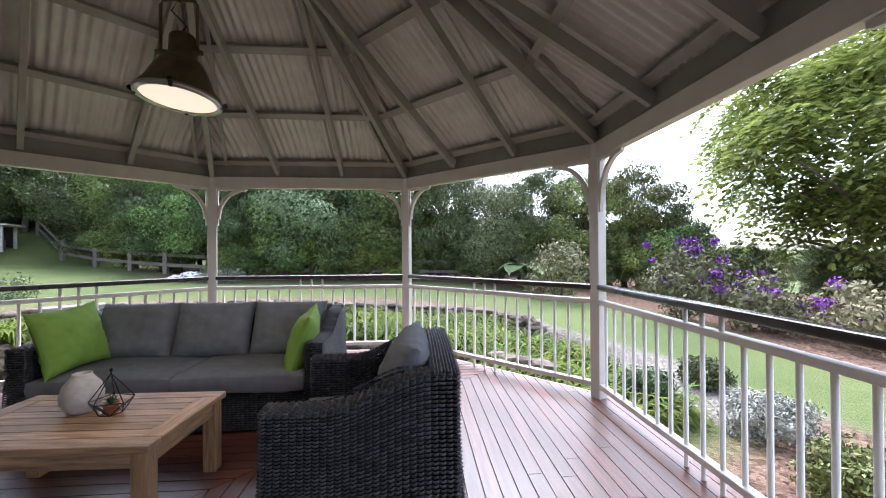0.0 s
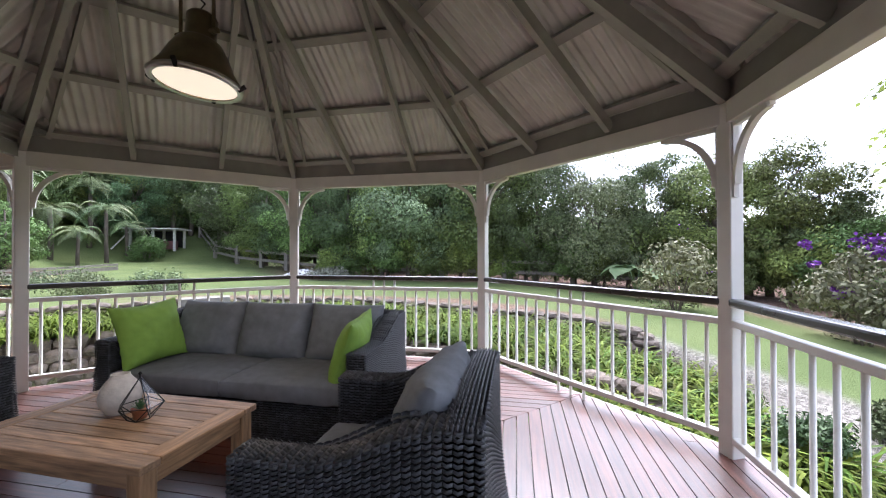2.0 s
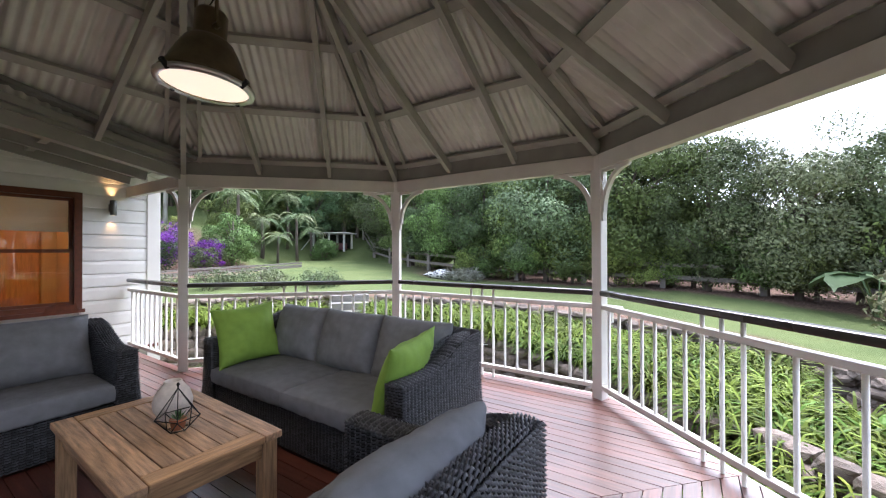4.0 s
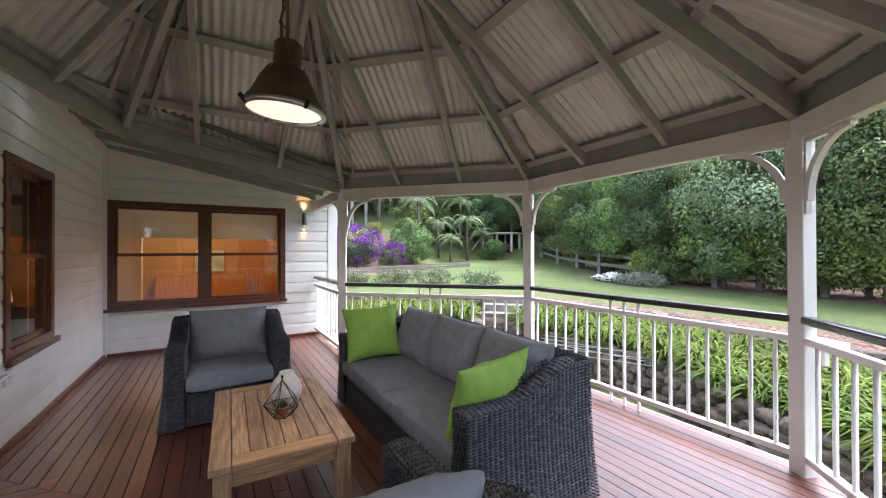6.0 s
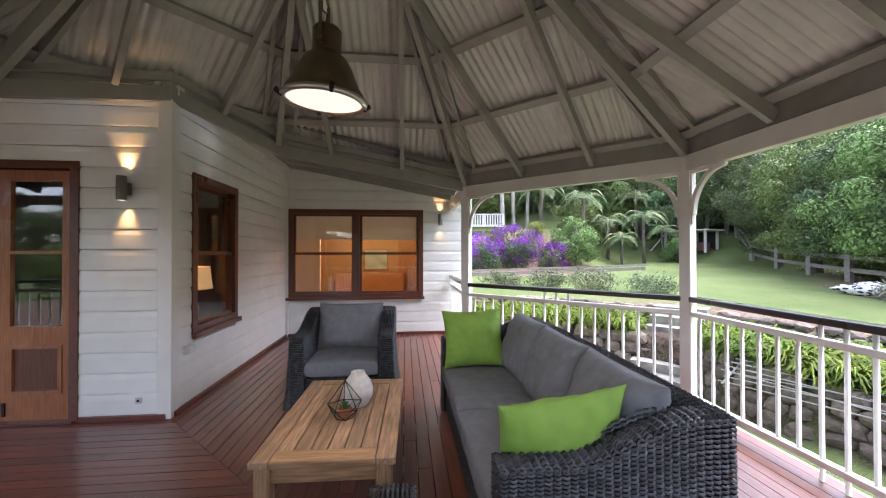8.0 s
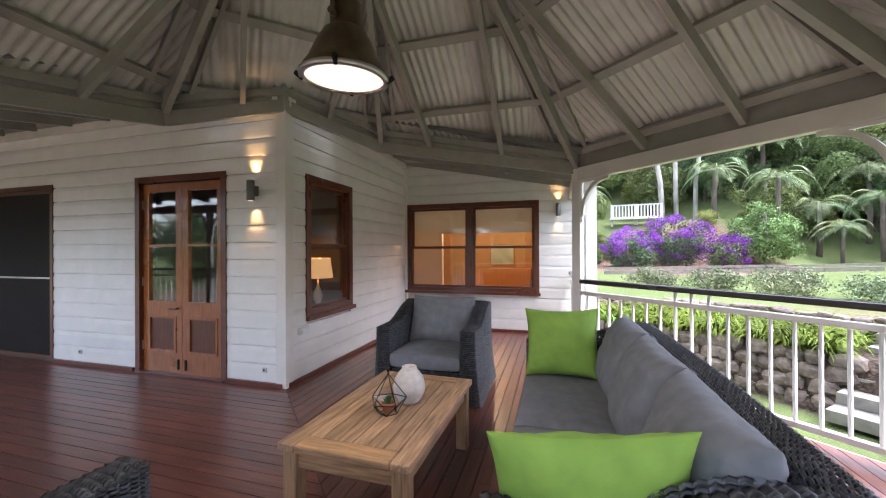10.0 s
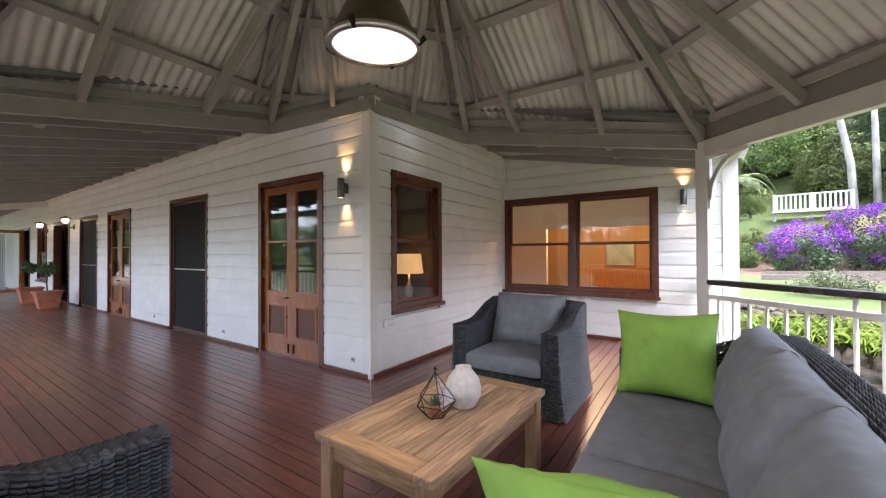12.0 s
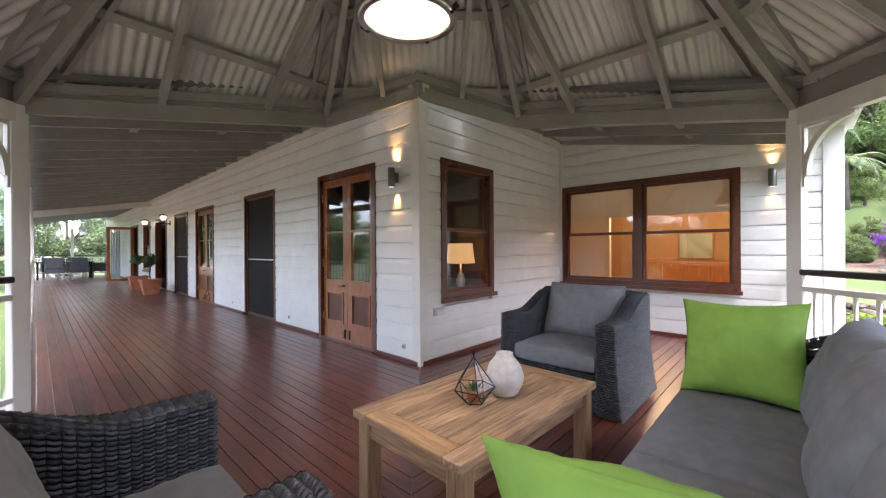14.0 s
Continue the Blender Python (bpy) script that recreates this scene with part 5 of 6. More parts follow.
kinds = [
    tree("broadleaf_tree", "dense dark green broadleaf tree at the lawn's edge", 1, 6.0, 4.6, 34000, 0.105, LEAF_D, clumps=60, clump=0.14),
    tree("broadleaf_tree", "rounded mid green tree with a full leafy crown", 2, 6.0, 5.0, 34000, 0.115, LEAF, clumps=60, clump=0.14),
    tree("broadleaf_tree", "tree with large pale grey-green leaves", 3, 5.6, 5.0, 30000, 0.125, LEAF_G, clumps=46, clump=0.16),
    tree("broadleaf_tree", "tall narrow dark tree in the wood", 4, 8.0, 3.6, 26000, 0.13, LEAF_D, clumps=70),
    tree("leafy_shrub", "bushy light green shrub tree", 5, 3.4, 3.0, 11000, 0.13, LEAF, low=0.02, group="garden shrubs", category="shrub"),
    tree("leafy_shrub", "low yellowish green shrub", 6, 2.6, 2.8, 9000, 0.12, LEAF_Y, low=0.02, group="garden shrubs", category="shrub"),
]
rng = random.Random(11)
used = set()


def plant(k, a, r, size, x=None, y=None):
    if x is None:
        x, y = CX + r * math.cos(radians(a)), CY + r * math.sin(radians(a))
    ob = kinds[k]
    if k in used:
        ob = copy_thing(ob, Matrix())
    used.add(k)
    put(ob, x, y, rng.uniform(0, 6.28), size)


# the edge of the wood, from north-west round to the east
for a, r, k, size in (
    (53, 17.5, 1, 0.96), (49, 17.6, 0, 0.74), (58, 16.6, 1, 0.9), (66, 16.4, 0, 0.98), (72, 15.2, 2, 0.86), (81, 15.8, 0, 1.0), (86, 17.0, 1, 1.12), (91, 15.8, 1, 1.1), (97, 16.4, 0, 1.12),
    (102, 15.6, 2, 1.0), (107, 16.8, 1, 1.0), (112, 16.6, 0, 0.98), (117, 18.5, 1, 1.02), (121, 20.5, 0, 1.1), (125, 23.0, 1, 1.15), (129, 26.0, 0, 1.2), (46, 18.0, 1, 0.58), (40, 19.5, 0, 0.44),
    (34, 21.0, 2, 0.45), (28, 22.0, 1, 0.45), (22, 22.0, 0, 0.55), (15, 23.0, 1, 0.6), (6, 23.0, 0, 0.6), (-6, 23.0, 1, 0.7), (-20, 23.0, 0, 0.8)):
    plant(k, a, r, size)
for i in range(46):
    a = 93 + 57 * (i / 45) + rng.uniform(-1, 1)
    plant(rng.choice((3, 3, 0, 1)), a, rng.uniform(20.5, 26) if a < 118 else rng.uniform(29, 34), rng.uniform(0.65, 0.88) if a < 118 else rng.uniform(0.9, 1.2))
for i in range(16):
    plant(rng.choice((4, 0, 1)), 30 + 60 * i / 15 + rng.uniform(-2, 2), rng.uniform(20, 25), rng.uniform(0.5, 0.68) if i > 4 else 0.42)
for i in range(26):
    plant(rng.choice((4, 4, 5)), 42 + 72 * i / 25 + rng.uniform(-1.5, 1.5), rng.uniform(15.0, 17.0), rng.uniform(0.6, 1.0))
# dark columnar conifers by the shelter
cy = tree("columnar_conifer", "tall narrow dark green columnar conifer", 31, 7.0, 1.9, 15000, 0.12, LEAF_D, low=0.01, clumps=70, limbs=4, clump=0.2, droop=-0.4, group="columnar conifers")
for i, (x, y, s) in enumerate(((-20.0, 24.2, 1.0), (-18.6, 25.0, 1.15), (-21.4, 26.0, 1.05))):
    put(cy if i == 0 else copy_thing(cy, Matrix()), x, y, i * 2.0, s)
# the wooded hill
for i in range(70):
    plant(rng.choice((0, 1, 1, 2, 3, 4)), rng.uniform(118, 190), rng.uniform(30, 66), rng.uniform(0.9, 1.5))
for i in range(110):
    plant(rng.choice((4, 4, 5, 5)), rng.uniform(128, 192), rng.uniform(27.5, 60), rng.uniform(0.8, 1.5))
for x, y, k, size in ((-19.6, 12.0, 4, 0.88), (-24, 14, 4, 1.0), (-21.6, 4.6, 4, 0.42), (-22.3, 6.2, 5, 0.42), (-23.4, 3.6, 4, 0.7), (-22.2, 7.6, 4, 0.34), (-25.5, 5.6, 4, 0.6), (-26.5, 2.6, 1, 0.7), (-26, 17, 4, 0.9), (-13, 20.5, 4, 0.7), (-15.5, 21.5, 5, 0.7), (-11.2, 19.2, 5, 0.55), (-20, 26, 4, 0.9), (-27, 24, 4, 1.2)):
    plant(k, 0, 0, size, x, y)
for i in range(34):
    plant(rng.choice((4, 5, 5)), 0, 0, rng.uniform(0.22, 0.38), rng.uniform(-23.6, -21.3), rng.uniform(-1.0, 12.0))
for i in range(18):
    plant(rng.choice((3, 3, 0, 0)), 0, 0, rng.uniform(0.9, 1.3), rng.uniform(-40, -29), rng.uniform(-6.0, 16.0))
# the wooded rise to the east
for i in range(30):
    plant(rng.choice((0, 1, 3)), -78 + 106 * i / 29 + rng.uniform(-2, 2), rng.uniform(33, 42), rng.uniform(1.0, 1.3))
# behind the walk
for i in range(34):
    a = 205 + 150 * i / 33
    if 236 < a < 305:
        continue
    plant(rng.choice((0, 1, 2)), a, rng.uniform(24, 30) if a > 262 else 34, rng.uniform(1.0, 1.4) if a < 296 else rng.uniform(0.5, 0.75))
for x, y in ((-4.5, -32), (-1.5, -31), (1.8, -30), (4.5, -28), (-7, -33), (6, -22)):
    plant(rng.choice((0, 1)), 0, 0, 1.1, x, y)

# the overhanging tree with long leaflets
big = tree("overhanging_tree", "spreading tree with light yellow-green compound leaves", 21, 9.5, 13.0, 400, 0.24, LEAF_O, low=0.11, clumps=110, limbs=5, clump=0.075, droop=0.5)
# its crown hangs in fronds of paired leaflets
g2 = np.random.default_rng(77)
pts, nrm, _ = crown_points(g2, 3000, 90, np.array((0, 0, 5.8)), np.array((5.0, 5.0, 3.4)), 0.9)
quads = []
axis = nrm * (1, 1, 0.3) + g2.normal(size=nrm.shape) * 0.35
axis /= np.linalg.norm(axis, axis=1, keepdims=True)
across = np.cross(axis, (0, 0, 1.0))
across /= np.linalg.norm(across, axis=1, keepdims=True)
for k in range(7):
    t = (k + 1) / 7
    base = pts + axis * 1.05 * t - np.array((0, 0, 0.75)) * t * t
    for sgn in (-1, 1):
        d = across * sgn * 0.85 + axis * 0.5 - np.array((0, 0, 0.35)) + g2.normal(size=pts.shape) * 0.12
        d /= np.linalg.norm(d, axis=1, keepdims=True)
        w = np.cross(d, g2.normal(size=pts.shape) * 0.45 + (0, 0, 1.0))
        w *= 0.06 / np.linalg.norm(w, axis=1, keepdims=True)
        l = 0.31 * (1 - 0.35 * abs(t - 0.5))
        quads.append(np.stack([base, base + d * l * 0.5 + w, base + d * l, base + d * l * 0.5 - w], 1))
for o in list(big.children):
    if o.name.startswith("crown"):
        o.data = leaf_mesh("crown", np.concatenate(quads).reshape(-1, 3), LEAF_O)
put(big, 14.9, 10.5, 0.6)
# pale gum trunks on the hill
for x, y, h in ((-25.7, 9.5, 12.0), (-26.3, 10.4, 11.0), (-26.0, 11.3, 10.0)):
    g = thing("gum_tree", "tall pale smooth-barked gum trunk on the hillside", "tree", "gum trees")
    part("trunk", tube(bmesh.new(), [(0, 0, -0.5), (-0.15, -0.1 * (h - 11), 2.5), (-0.3, -0.45 * (h - 11), 5), (-0.2, -0.8 * (h - 11), 8), (0.3, -h + 11, h)], 0.02 + 0.012 * h, 10, 0.5), GUM, g, "", True)
    g2 = np.random.default_rng(int(h))
    pts, nrm, _ = crown_points(g2, 2500, 18, np.array((0.3, 0.1, h)), np.array((2.4, 2.4, 1.8)), 0.8)
    part("crown", leaf_mesh("crown", leaves(pts, nrm, 0.25, 0.08, g2, 0.5), LEAF_G), LEAF_G, g)
    put(g, x, y)


def palm(seed, tall):
    rg = random.Random(seed)
    ob = thing("palm", "feathery palm with arching fronds on a slim trunk", "palm", "garden palms")
    part("trunk", tube(bmesh.new(), [(0, 0, -0.3), (0.06, 0, tall * 0.4), (0.02, 0.04, tall)], 0.11, 8, 0.7), BARKM, ob, "", True)
    for k in range(13):
        a, up = k * 2.4 + rg.uniform(-0.2, 0.2), rg.uniform(0.15, 1.2)
        length = rg.uniform(1.5, 2.1)
        d = Vector((math.cos(a), math.sin(a), 0))
        side = Vector((-d.y, d.x, 0))
        vs, fs = [], []
        line = []
        for i in range(23):
            t = i / 22
            line.append(Vector((0, 0, tall)) + d * length * t * (1 - 0.25 * t) + UP * (length * (up * t - (0.55 + up * 0.75) * t * t)))
        for i in range(1, 23):
            t = i / 22
            w = 0.52 * math.sin(math.pi * min(1, 0.12 + t * 0.9)) + 0.05
            for s in (-1, 1):
                p = line[i]
                fwd = (line[i] - line[i - 1]).normalized()
                tip = p + (side * s * 0.8 + fwd * 0.5 - UP * 0.35).normalized() * w
                m = (p + tip) / 2 + UP * 0.03
                b = len(vs)
                vs += [tuple(p - fwd * 0.02), tuple(m - fwd * 0.028), tuple(tip), tuple(m + fwd * 0.028)]
                fs.append((b, b + 1, b + 2, b + 3))
        for i in range(0, 22, 2):
            b = len(vs)
            q = line[min(22, i + 2)]
            vs += [tuple(line[i] - side * 0.014), tuple(line[i] + side * 0.014), tuple(q + side * 0.01), tuple(q - side * 0.01)]
            fs.append((b, b + 1, b + 2, b + 3))
        me = bpy.data.meshes.new("frond")
        me.from_pydata(vs, [], fs)
        part("frond", me, LEAF_P, ob)
    return ob


pa, pb = palm(3, 3.0), palm(8, 2.2)
palms = [(-22.5, 13.8, 1.1), (-23.5, 16.0, 1.25), (-21.5, 17.3, 1.0), (-25.5, 12.2, 1.4), (-24.8, 18.8, 1.25), (-22.8, 19.4, 0.9), (-27.5, 15.5, 1.5), (-20.8, 15.4, 0.8), (-26.5, 20.3, 1.2), (-24.6, 5.0, 1.0), (-25.8, 4.0, 1.2)]
for i, (x, y, s) in enumerate(palms):
    src = (pa, pb)[i % 2]
    put(src if i < 2 else copy_thing(src, Matrix()), x, y, i * 1.7, s)


def mound(name, label, seed, wide, tall, n, leaf, material, flowers=0, category="shrub", group="", leaf2=0.1, heads=40, spread=0.13):
    rg = np.random.default_rng(seed)
    ob = thing(name, label, category, group)
    pts, nrm, _ = crown_points(rg, n, 34, np.array((0, 0, tall * 0.42)), np.array((wide / 2, wide / 2, tall * 0.5)) * 0.85, wide * 0.16)
    pts[:, 2] = np.abs(pts[:, 2])
    part("foliage", leaf_mesh("foliage", leaves(pts, nrm, leaf, leaf * 0.45, rg), material), material, ob)
    if flowers:
        pts, nrm, _ = crown_points(rg, flowers, heads, np.array((0, 0, tall * 0.55)), np.array((wide / 2, wide / 2, tall * 0.5)), wide * spread)
        pts[:, 2] = np.abs(pts[:, 2])
        part("blossom", leaf_mesh("blossom", leaves(pts, nrm, leaf2, leaf2 * 0.8, rg), PURPLE), PURPLE, ob, "clusters of purple flowers")
    bm = bmesh.new()
    for i in range(5):
        a = i * 1.26
        tube(bm, [(0, 0, -0.2), (math.cos(a) * wide * 0.12, math.sin(a) * wide * 0.12, tall * 0.3), (math.cos(a) * wide * 0.28, math.sin(a) * wide * 0.28, tall * 0.7)], 0.03, 5, 0.4)
    part("stem", bm, BARKM, ob)
    return ob


G = "purple flowering shrubs"
for i, (x, y, w, h, n, f) in enumerate(((-20.3, 8.7, 3.0, 2.6, 6500, 8000), (-19.6, 6.6, 2.6, 2.0, 5500, 6500), (-18.6, 10.2, 1.9, 1.5, 3000, 5200))):
    put(mound("flowering_shrub", "rounded shrub covered in vivid purple blossom", 40 + i, w, h, n, 0.10, LEAF_D, f, group=G, leaf2=0.052, heads=60, spread=0.10), x, y)
for i, (x, y, w, h, n, f) in enumerate(((6.6, 8.9, 2.3, 2.2, 3400, 520), (8.0, 8.0, 2.1, 1.7, 2900, 300), (8.6, 6.4, 2.2, 1.5, 3000, 200), (4.4, 11.4, 2.2, 2.2, 2600, 14))):
    put(mound("flowering_shrub", "open grey-green shrub with scattered purple flowers", 50 + i, w, h, n, 0.12, OLIVE, f, group=G, leaf2=0.075, heads=12, spread=0.07), x, y)
put(mound("silver_shrub", "low silvery grey garden shrub", 60, 0.95, 0.55, 8000, 0.04, SILVER), 3.55, 3.6)
put(mound("silver_shrub", "white flowering low mound by the lawn", 61, 1.9, 0.6, 3600, 0.09, mat("pale_mound_leaves", (0.22, 0.225, 0.17), 0.7, var=0.25, isle=0.3, bump=0)), -7.5, 15.3)
for i, (x, y, w, h) in enumerate(((2.7, 4.3, 0.7, 0.55), (3.3, 2.6, 0.8, 0.5), (3.0, 1.5, 0.7, 0.45), (4.4, 2.8, 0.6, 0.4), (3.9, 4.9, 0.7, 0.5), (2.6, 5.2, 0.6, 0.45), (9.0, 4.5, 1.8, 1.3), (8.8, 2.5, 2.0, 1.4), (9.2, 0.2, 2.2, 1.5))):
    put(mound("garden_shrub", "small leafy green garden shrub", 70 + i, w, h, 3400, 0.052, LEAF if i % 2 else LEAF_D, group="small garden shrubs"), x, y, 0, 1, 0.03)
for i, (x, y, w, h) in enumerate(((-10.6, 8.4, 1.5, 0.6), (-11.6, 7.2, 1.6, 0.6), (-9.6, 9.6, 1.5, 0.6), (-12.2, 5.9, 1.6, 0.6), (-13.0, 9.5, 2.0, 0.5))):
    put(mound("garden_shrub", "clipped low grey-green edging shrub", 90 + i, w, h, 2200, 0.07, LEAF_G, group="edging shrubs"), x, y, 0, 1, 0.03)
d = mound("creeper_mound", "dense green climber over a garden frame", 99, 2.2, 2.0, 4200, 0.12, LEAF)
put(d, -21.6, 19.6)


# large-leaved plant under the trees
d = thing("giant_leaf_plant", "large-leaved plant with broad pale green ribbed leaves", "plant")
for k in range(7):
    a, l = k * 0.9, 0.75 + 0.1 * (k % 3)
    dr, sd = Vector((math.cos(a), math.sin(a), 0)), Vector((-math.sin(a), math.cos(a), 0))
    vs, fs = [], []
    for i in range(7):
        t = i / 6
        p = dr * (0.25 + l * t * 0.9) + UP * (0.75 + 0.35 * t - 0.55 * t * t)
        w = 0.36 * math.sin(math.pi * (0.1 + 0.88 * t)) ** 0.7 * (1 + 0.15 * (i % 2))
        vs += [tuple(p - sd * w + UP * 0.10), tuple(p), tuple(p + sd * w + UP * 0.10)]
        if i:
            b = 3 * i
            fs += [(b - 3, b, b + 1, b - 2), (b - 2, b + 1, b + 2, b - 1)]
    me = bpy.data.meshes.new("leaf")
    me.from_pydata(vs, [], fs)
    part("leaf", me, LEAF_P, d, "", True)
    part("stalk", tube(bmesh.new(), [(0, 0, -0.1), tuple(dr * 0.12 + UP * 0.4), tuple(dr * 0.28 + UP * 0.76)], 0.018, 5), LEAF_P, d)
put(d, 4.3, 14.2, 0.3, 1.25)
# spotted cover lying by the white mound
spots = mat("black_and_white_spots", (0.6, 0.6, 0.58), 0.8, var=0.05)
nt = spots.node_tree
vo, rp = nt.nodes.new("ShaderNodeTexVoronoi"), nt.nodes.new("ShaderNodeValToRGB")
vo.inputs["Scale"].default_value = 8
rp.color_ramp.interpolation = "CONSTANT"
rp.color_ramp.elements[0].color, rp.color_ramp.elements[1].color, rp.color_ramp.elements[1].position = (0.02, 0.02, 0.025, 1), (0.65, 0.65, 0.63, 1), 0.46
nt.links.new(vo.outputs["Distance"], rp.inputs[0])
nt.links.new(rp.outputs[0], nt.nodes["Principled BSDF"].inputs["Base Color"])
ob = part("spotted_cover", pad(1.3, 0.7, 0.03, 0.34, 2.2, 3, 0.1, 20, 0.12), spots, None, "", True)
ob.location = (-8.5, 15.1, height(-8.5, 15.1) + 0.17)
tagged(ob, "black and white spotted cloth cover lying beside the lawn", "cover")


# strap-leaved clumps in the terraced beds
def strap_clump(seed):
    rg = random.Random(seed)
    vs, fs = [], []
    for k in range(54):
        a, l, up = rg.uniform(0, 6.28), rg.uniform(0.32, 0.62), rg.uniform(0.5, 1.6)
        d, s = Vector((math.cos(a), math.sin(a), 0)), Vector((-math.sin(a), math.cos(a), 0))
        o = d * rg.uniform(0, 0.07)
        b = len(vs)
        for i in range(5):
            t = i / 4
            p = o + d * l * t * 0.8 + UP * l * (up * t - (0.30 + up * 0.55) * t * t)
            w = 0.014 * (1 - 0.75 * t ** 2)
            vs += [tuple(p - s * w), tuple(p + s * w)]
        for i in range(4):
            fs.append((b + 2 * i, b + 2 * i + 1, b + 2 * i + 3, b + 2 * i + 2))
    me = bpy.data.meshes.new("strap_leaves")
    me.from_pydata(vs, [], fs)
    me.materials.append(LEAF_S)
    return me


clump_me = [strap_clump(i) for i in range(5)]
clump_xyz = []
for me in clump_me:
    co = np.empty(len(me.vertices) * 3, dtype=np.float32)
    me.vertices.foreach_get("co", co)
    clump_xyz.append(co.reshape(-1, 3))
count, rest, rest_faces = 0, [], []
rng = random.Random(5)
for i in range(1500):
    a = rng.uniform(24, 196)
    r1, r2 = blend(a, R1), blend(a, R2)
    r = rng.uniform(max(3.55, r1 + 0.3), r2 - 0.05) if a > 62 else rng.uniform(3.6, 5.7 if a > 42 else 4.75)
    if 127.5 < a < 136.5:
        continue
    x, y = CX + r * math.cos(radians(a)), CY + r * math.sin(radians(a))
    if x < -5.7 and y < 4.2:
        continue
    s, turn = rng.uniform(0.8, 1.25), rng.uniform(0, 6.28)
    if count < 300 and (35 < a < 130 or rng.random() < 0.25):
        ob = part("strap_leaf_plant", clump_me[count % 5], LEAF_S)
        ob.matrix_basis = Matrix.LocRotScale((x, y, height(x, y) - 0.02), Euler((0, 0, turn)), (s, s, s))
        tagged(ob, "clump of arching bright green strap leaves in the garden bed", "plant", "strap-leaved clumps")
        count += 1
    elif len(rest) < 420:
        co, (c_, s_) = clump_xyz[i % 5] * s, (math.cos(turn), math.sin(turn))
        rest_faces.append([[v + len(rest) * len(co) for v in f.vertices] for f in clump_me[i % 5].polygons])
        rest.append(np.stack([co[:, 0] * c_ - co[:, 1] * s_ + x, co[:, 0] * s_ + co[:, 1] * c_ + y, co[:, 2] + height(x, y) - 0.02], 1))
me = bpy.data.meshes.new("strap_leaf_planting")
me.from_pydata(np.concatenate(rest).tolist(), [], [f for fs in rest_faces for f in fs])
tagged(part("strap_leaf_planting", me, LEAF_S), "mass of bright green strap leaves filling the terraced beds", "planting", kind="stuff")


# dry stone walls
def rock_mesh(seed):
    rg = random.Random(seed)
    bm = bmesh.new()
    bmesh.ops.create_icosphere(bm, subdivisions=2, radius=0.5)
    for v in bm.verts:
        n = v.co.normalized()
        q = max(abs(n.x), abs(n.y), abs(n.z))
        v.co = n * (0.5 / q ** 0.55) * (1 + 0.28 * noise.noise(n * 1.7 + Vector((seed * 3.1, 0, 0))))
        v.co += Vector((rg.uniform(-1, 1), rg.uniform(-1, 1), rg.uniform(-1, 1))) * 0.018
    me = bpy.data.meshes.new("rock")
    bm.to_mesh(me), bm.free()
    me.materials.append(ROCKM)
    return me


rocks = [rock_mesh(i) for i in range(8)]


def stone_wall(label, radius, low, high, a0, a1, courses, size):
    ob = thing("stone_retaining_wall", label, "retaining wall", "dry stone walls")
    for c in range(courses):
        a = a0 + rng.uniform(0, 2)
        while a < a1:
            r = blend(a, radius)
            w = size * rng.uniform(0.8, 1.6)
            if 128.5 < a < 135.5:
                a += 1
                continue
            lo, hi = blend(a, low), blend(a, high)
            h = max(0.12, (hi - lo) / courses)
            p = (CX + (r + 0.05 + 0.05 * c) * math.cos(radians(a)), CY + (r + 0.05 + 0.05 * c) * math.sin(radians(a)), lo + h * (c + 0.5) + rng.uniform(-0.02, 0.02))
            o = part("rock", rng.choice(rocks), ROCKM, ob)
            o.matrix_basis = Matrix.LocRotScale(p, Euler((rng.uniform(-0.2, 0.2), rng.uniform(-0.2, 0.2), radians(a + 90) + rng.uniform(-0.25, 0.25))), (w * 1.08, size * 1.0, h * rng.uniform(1.05, 1.3)))
            a += math.degrees(w / r) * 0.98
    return ob


stone_wall("lower dry stone retaining wall of rough brown basalt", R1, Z0, Z1, 42, 190, 4, 0.235)
stone_wall("upper dry stone garden wall of rough brown rocks", R2, Z1, Z2, 55, 195, 3, 0.26)

# stone steps up through the terraces
st = thing("stone_steps", "rough pale stone garden steps between the beds", "steps")
a = radians(132)
out, side = Vector((math.cos(a), math.sin(a), 0)), Vector((-math.sin(a), math.cos(a), 0))
for i in range(7):
    c = Vector((CX, CY, 0)) + out * (6.55 + 0.34 * i)
    z = -0.95 + 0.165 * (i + 1)
    bm = bmesh.new()
    fs = hexa(bm, [c - side * 0.5 - out * 0.2 - UP * 0.0 + UP * (z - 0.16), c + side * 0.5 - out * 0.2 + UP * (z - 0.16), c + side * 0.5 + out * 0.25 + UP * (z - 0.16), c - side * 0.5 + out * 0.25 + UP * (z - 0.16), c - side * 0.5 - out * 0.2 + UP * z, c + side * 0.48 - out * 0.22 + UP * z, c + side * 0.5 + out * 0.25 + UP * z, c - side * 0.5 + out * 0.25 + UP * z])
    part("step", bm, mat("pale_step_stone", (0.25, 0.235, 0.21), 0.85, var=0.25, bump=0.5, fine=25) if i == 0 else bpy.data.materials["pale_step_stone"], st)

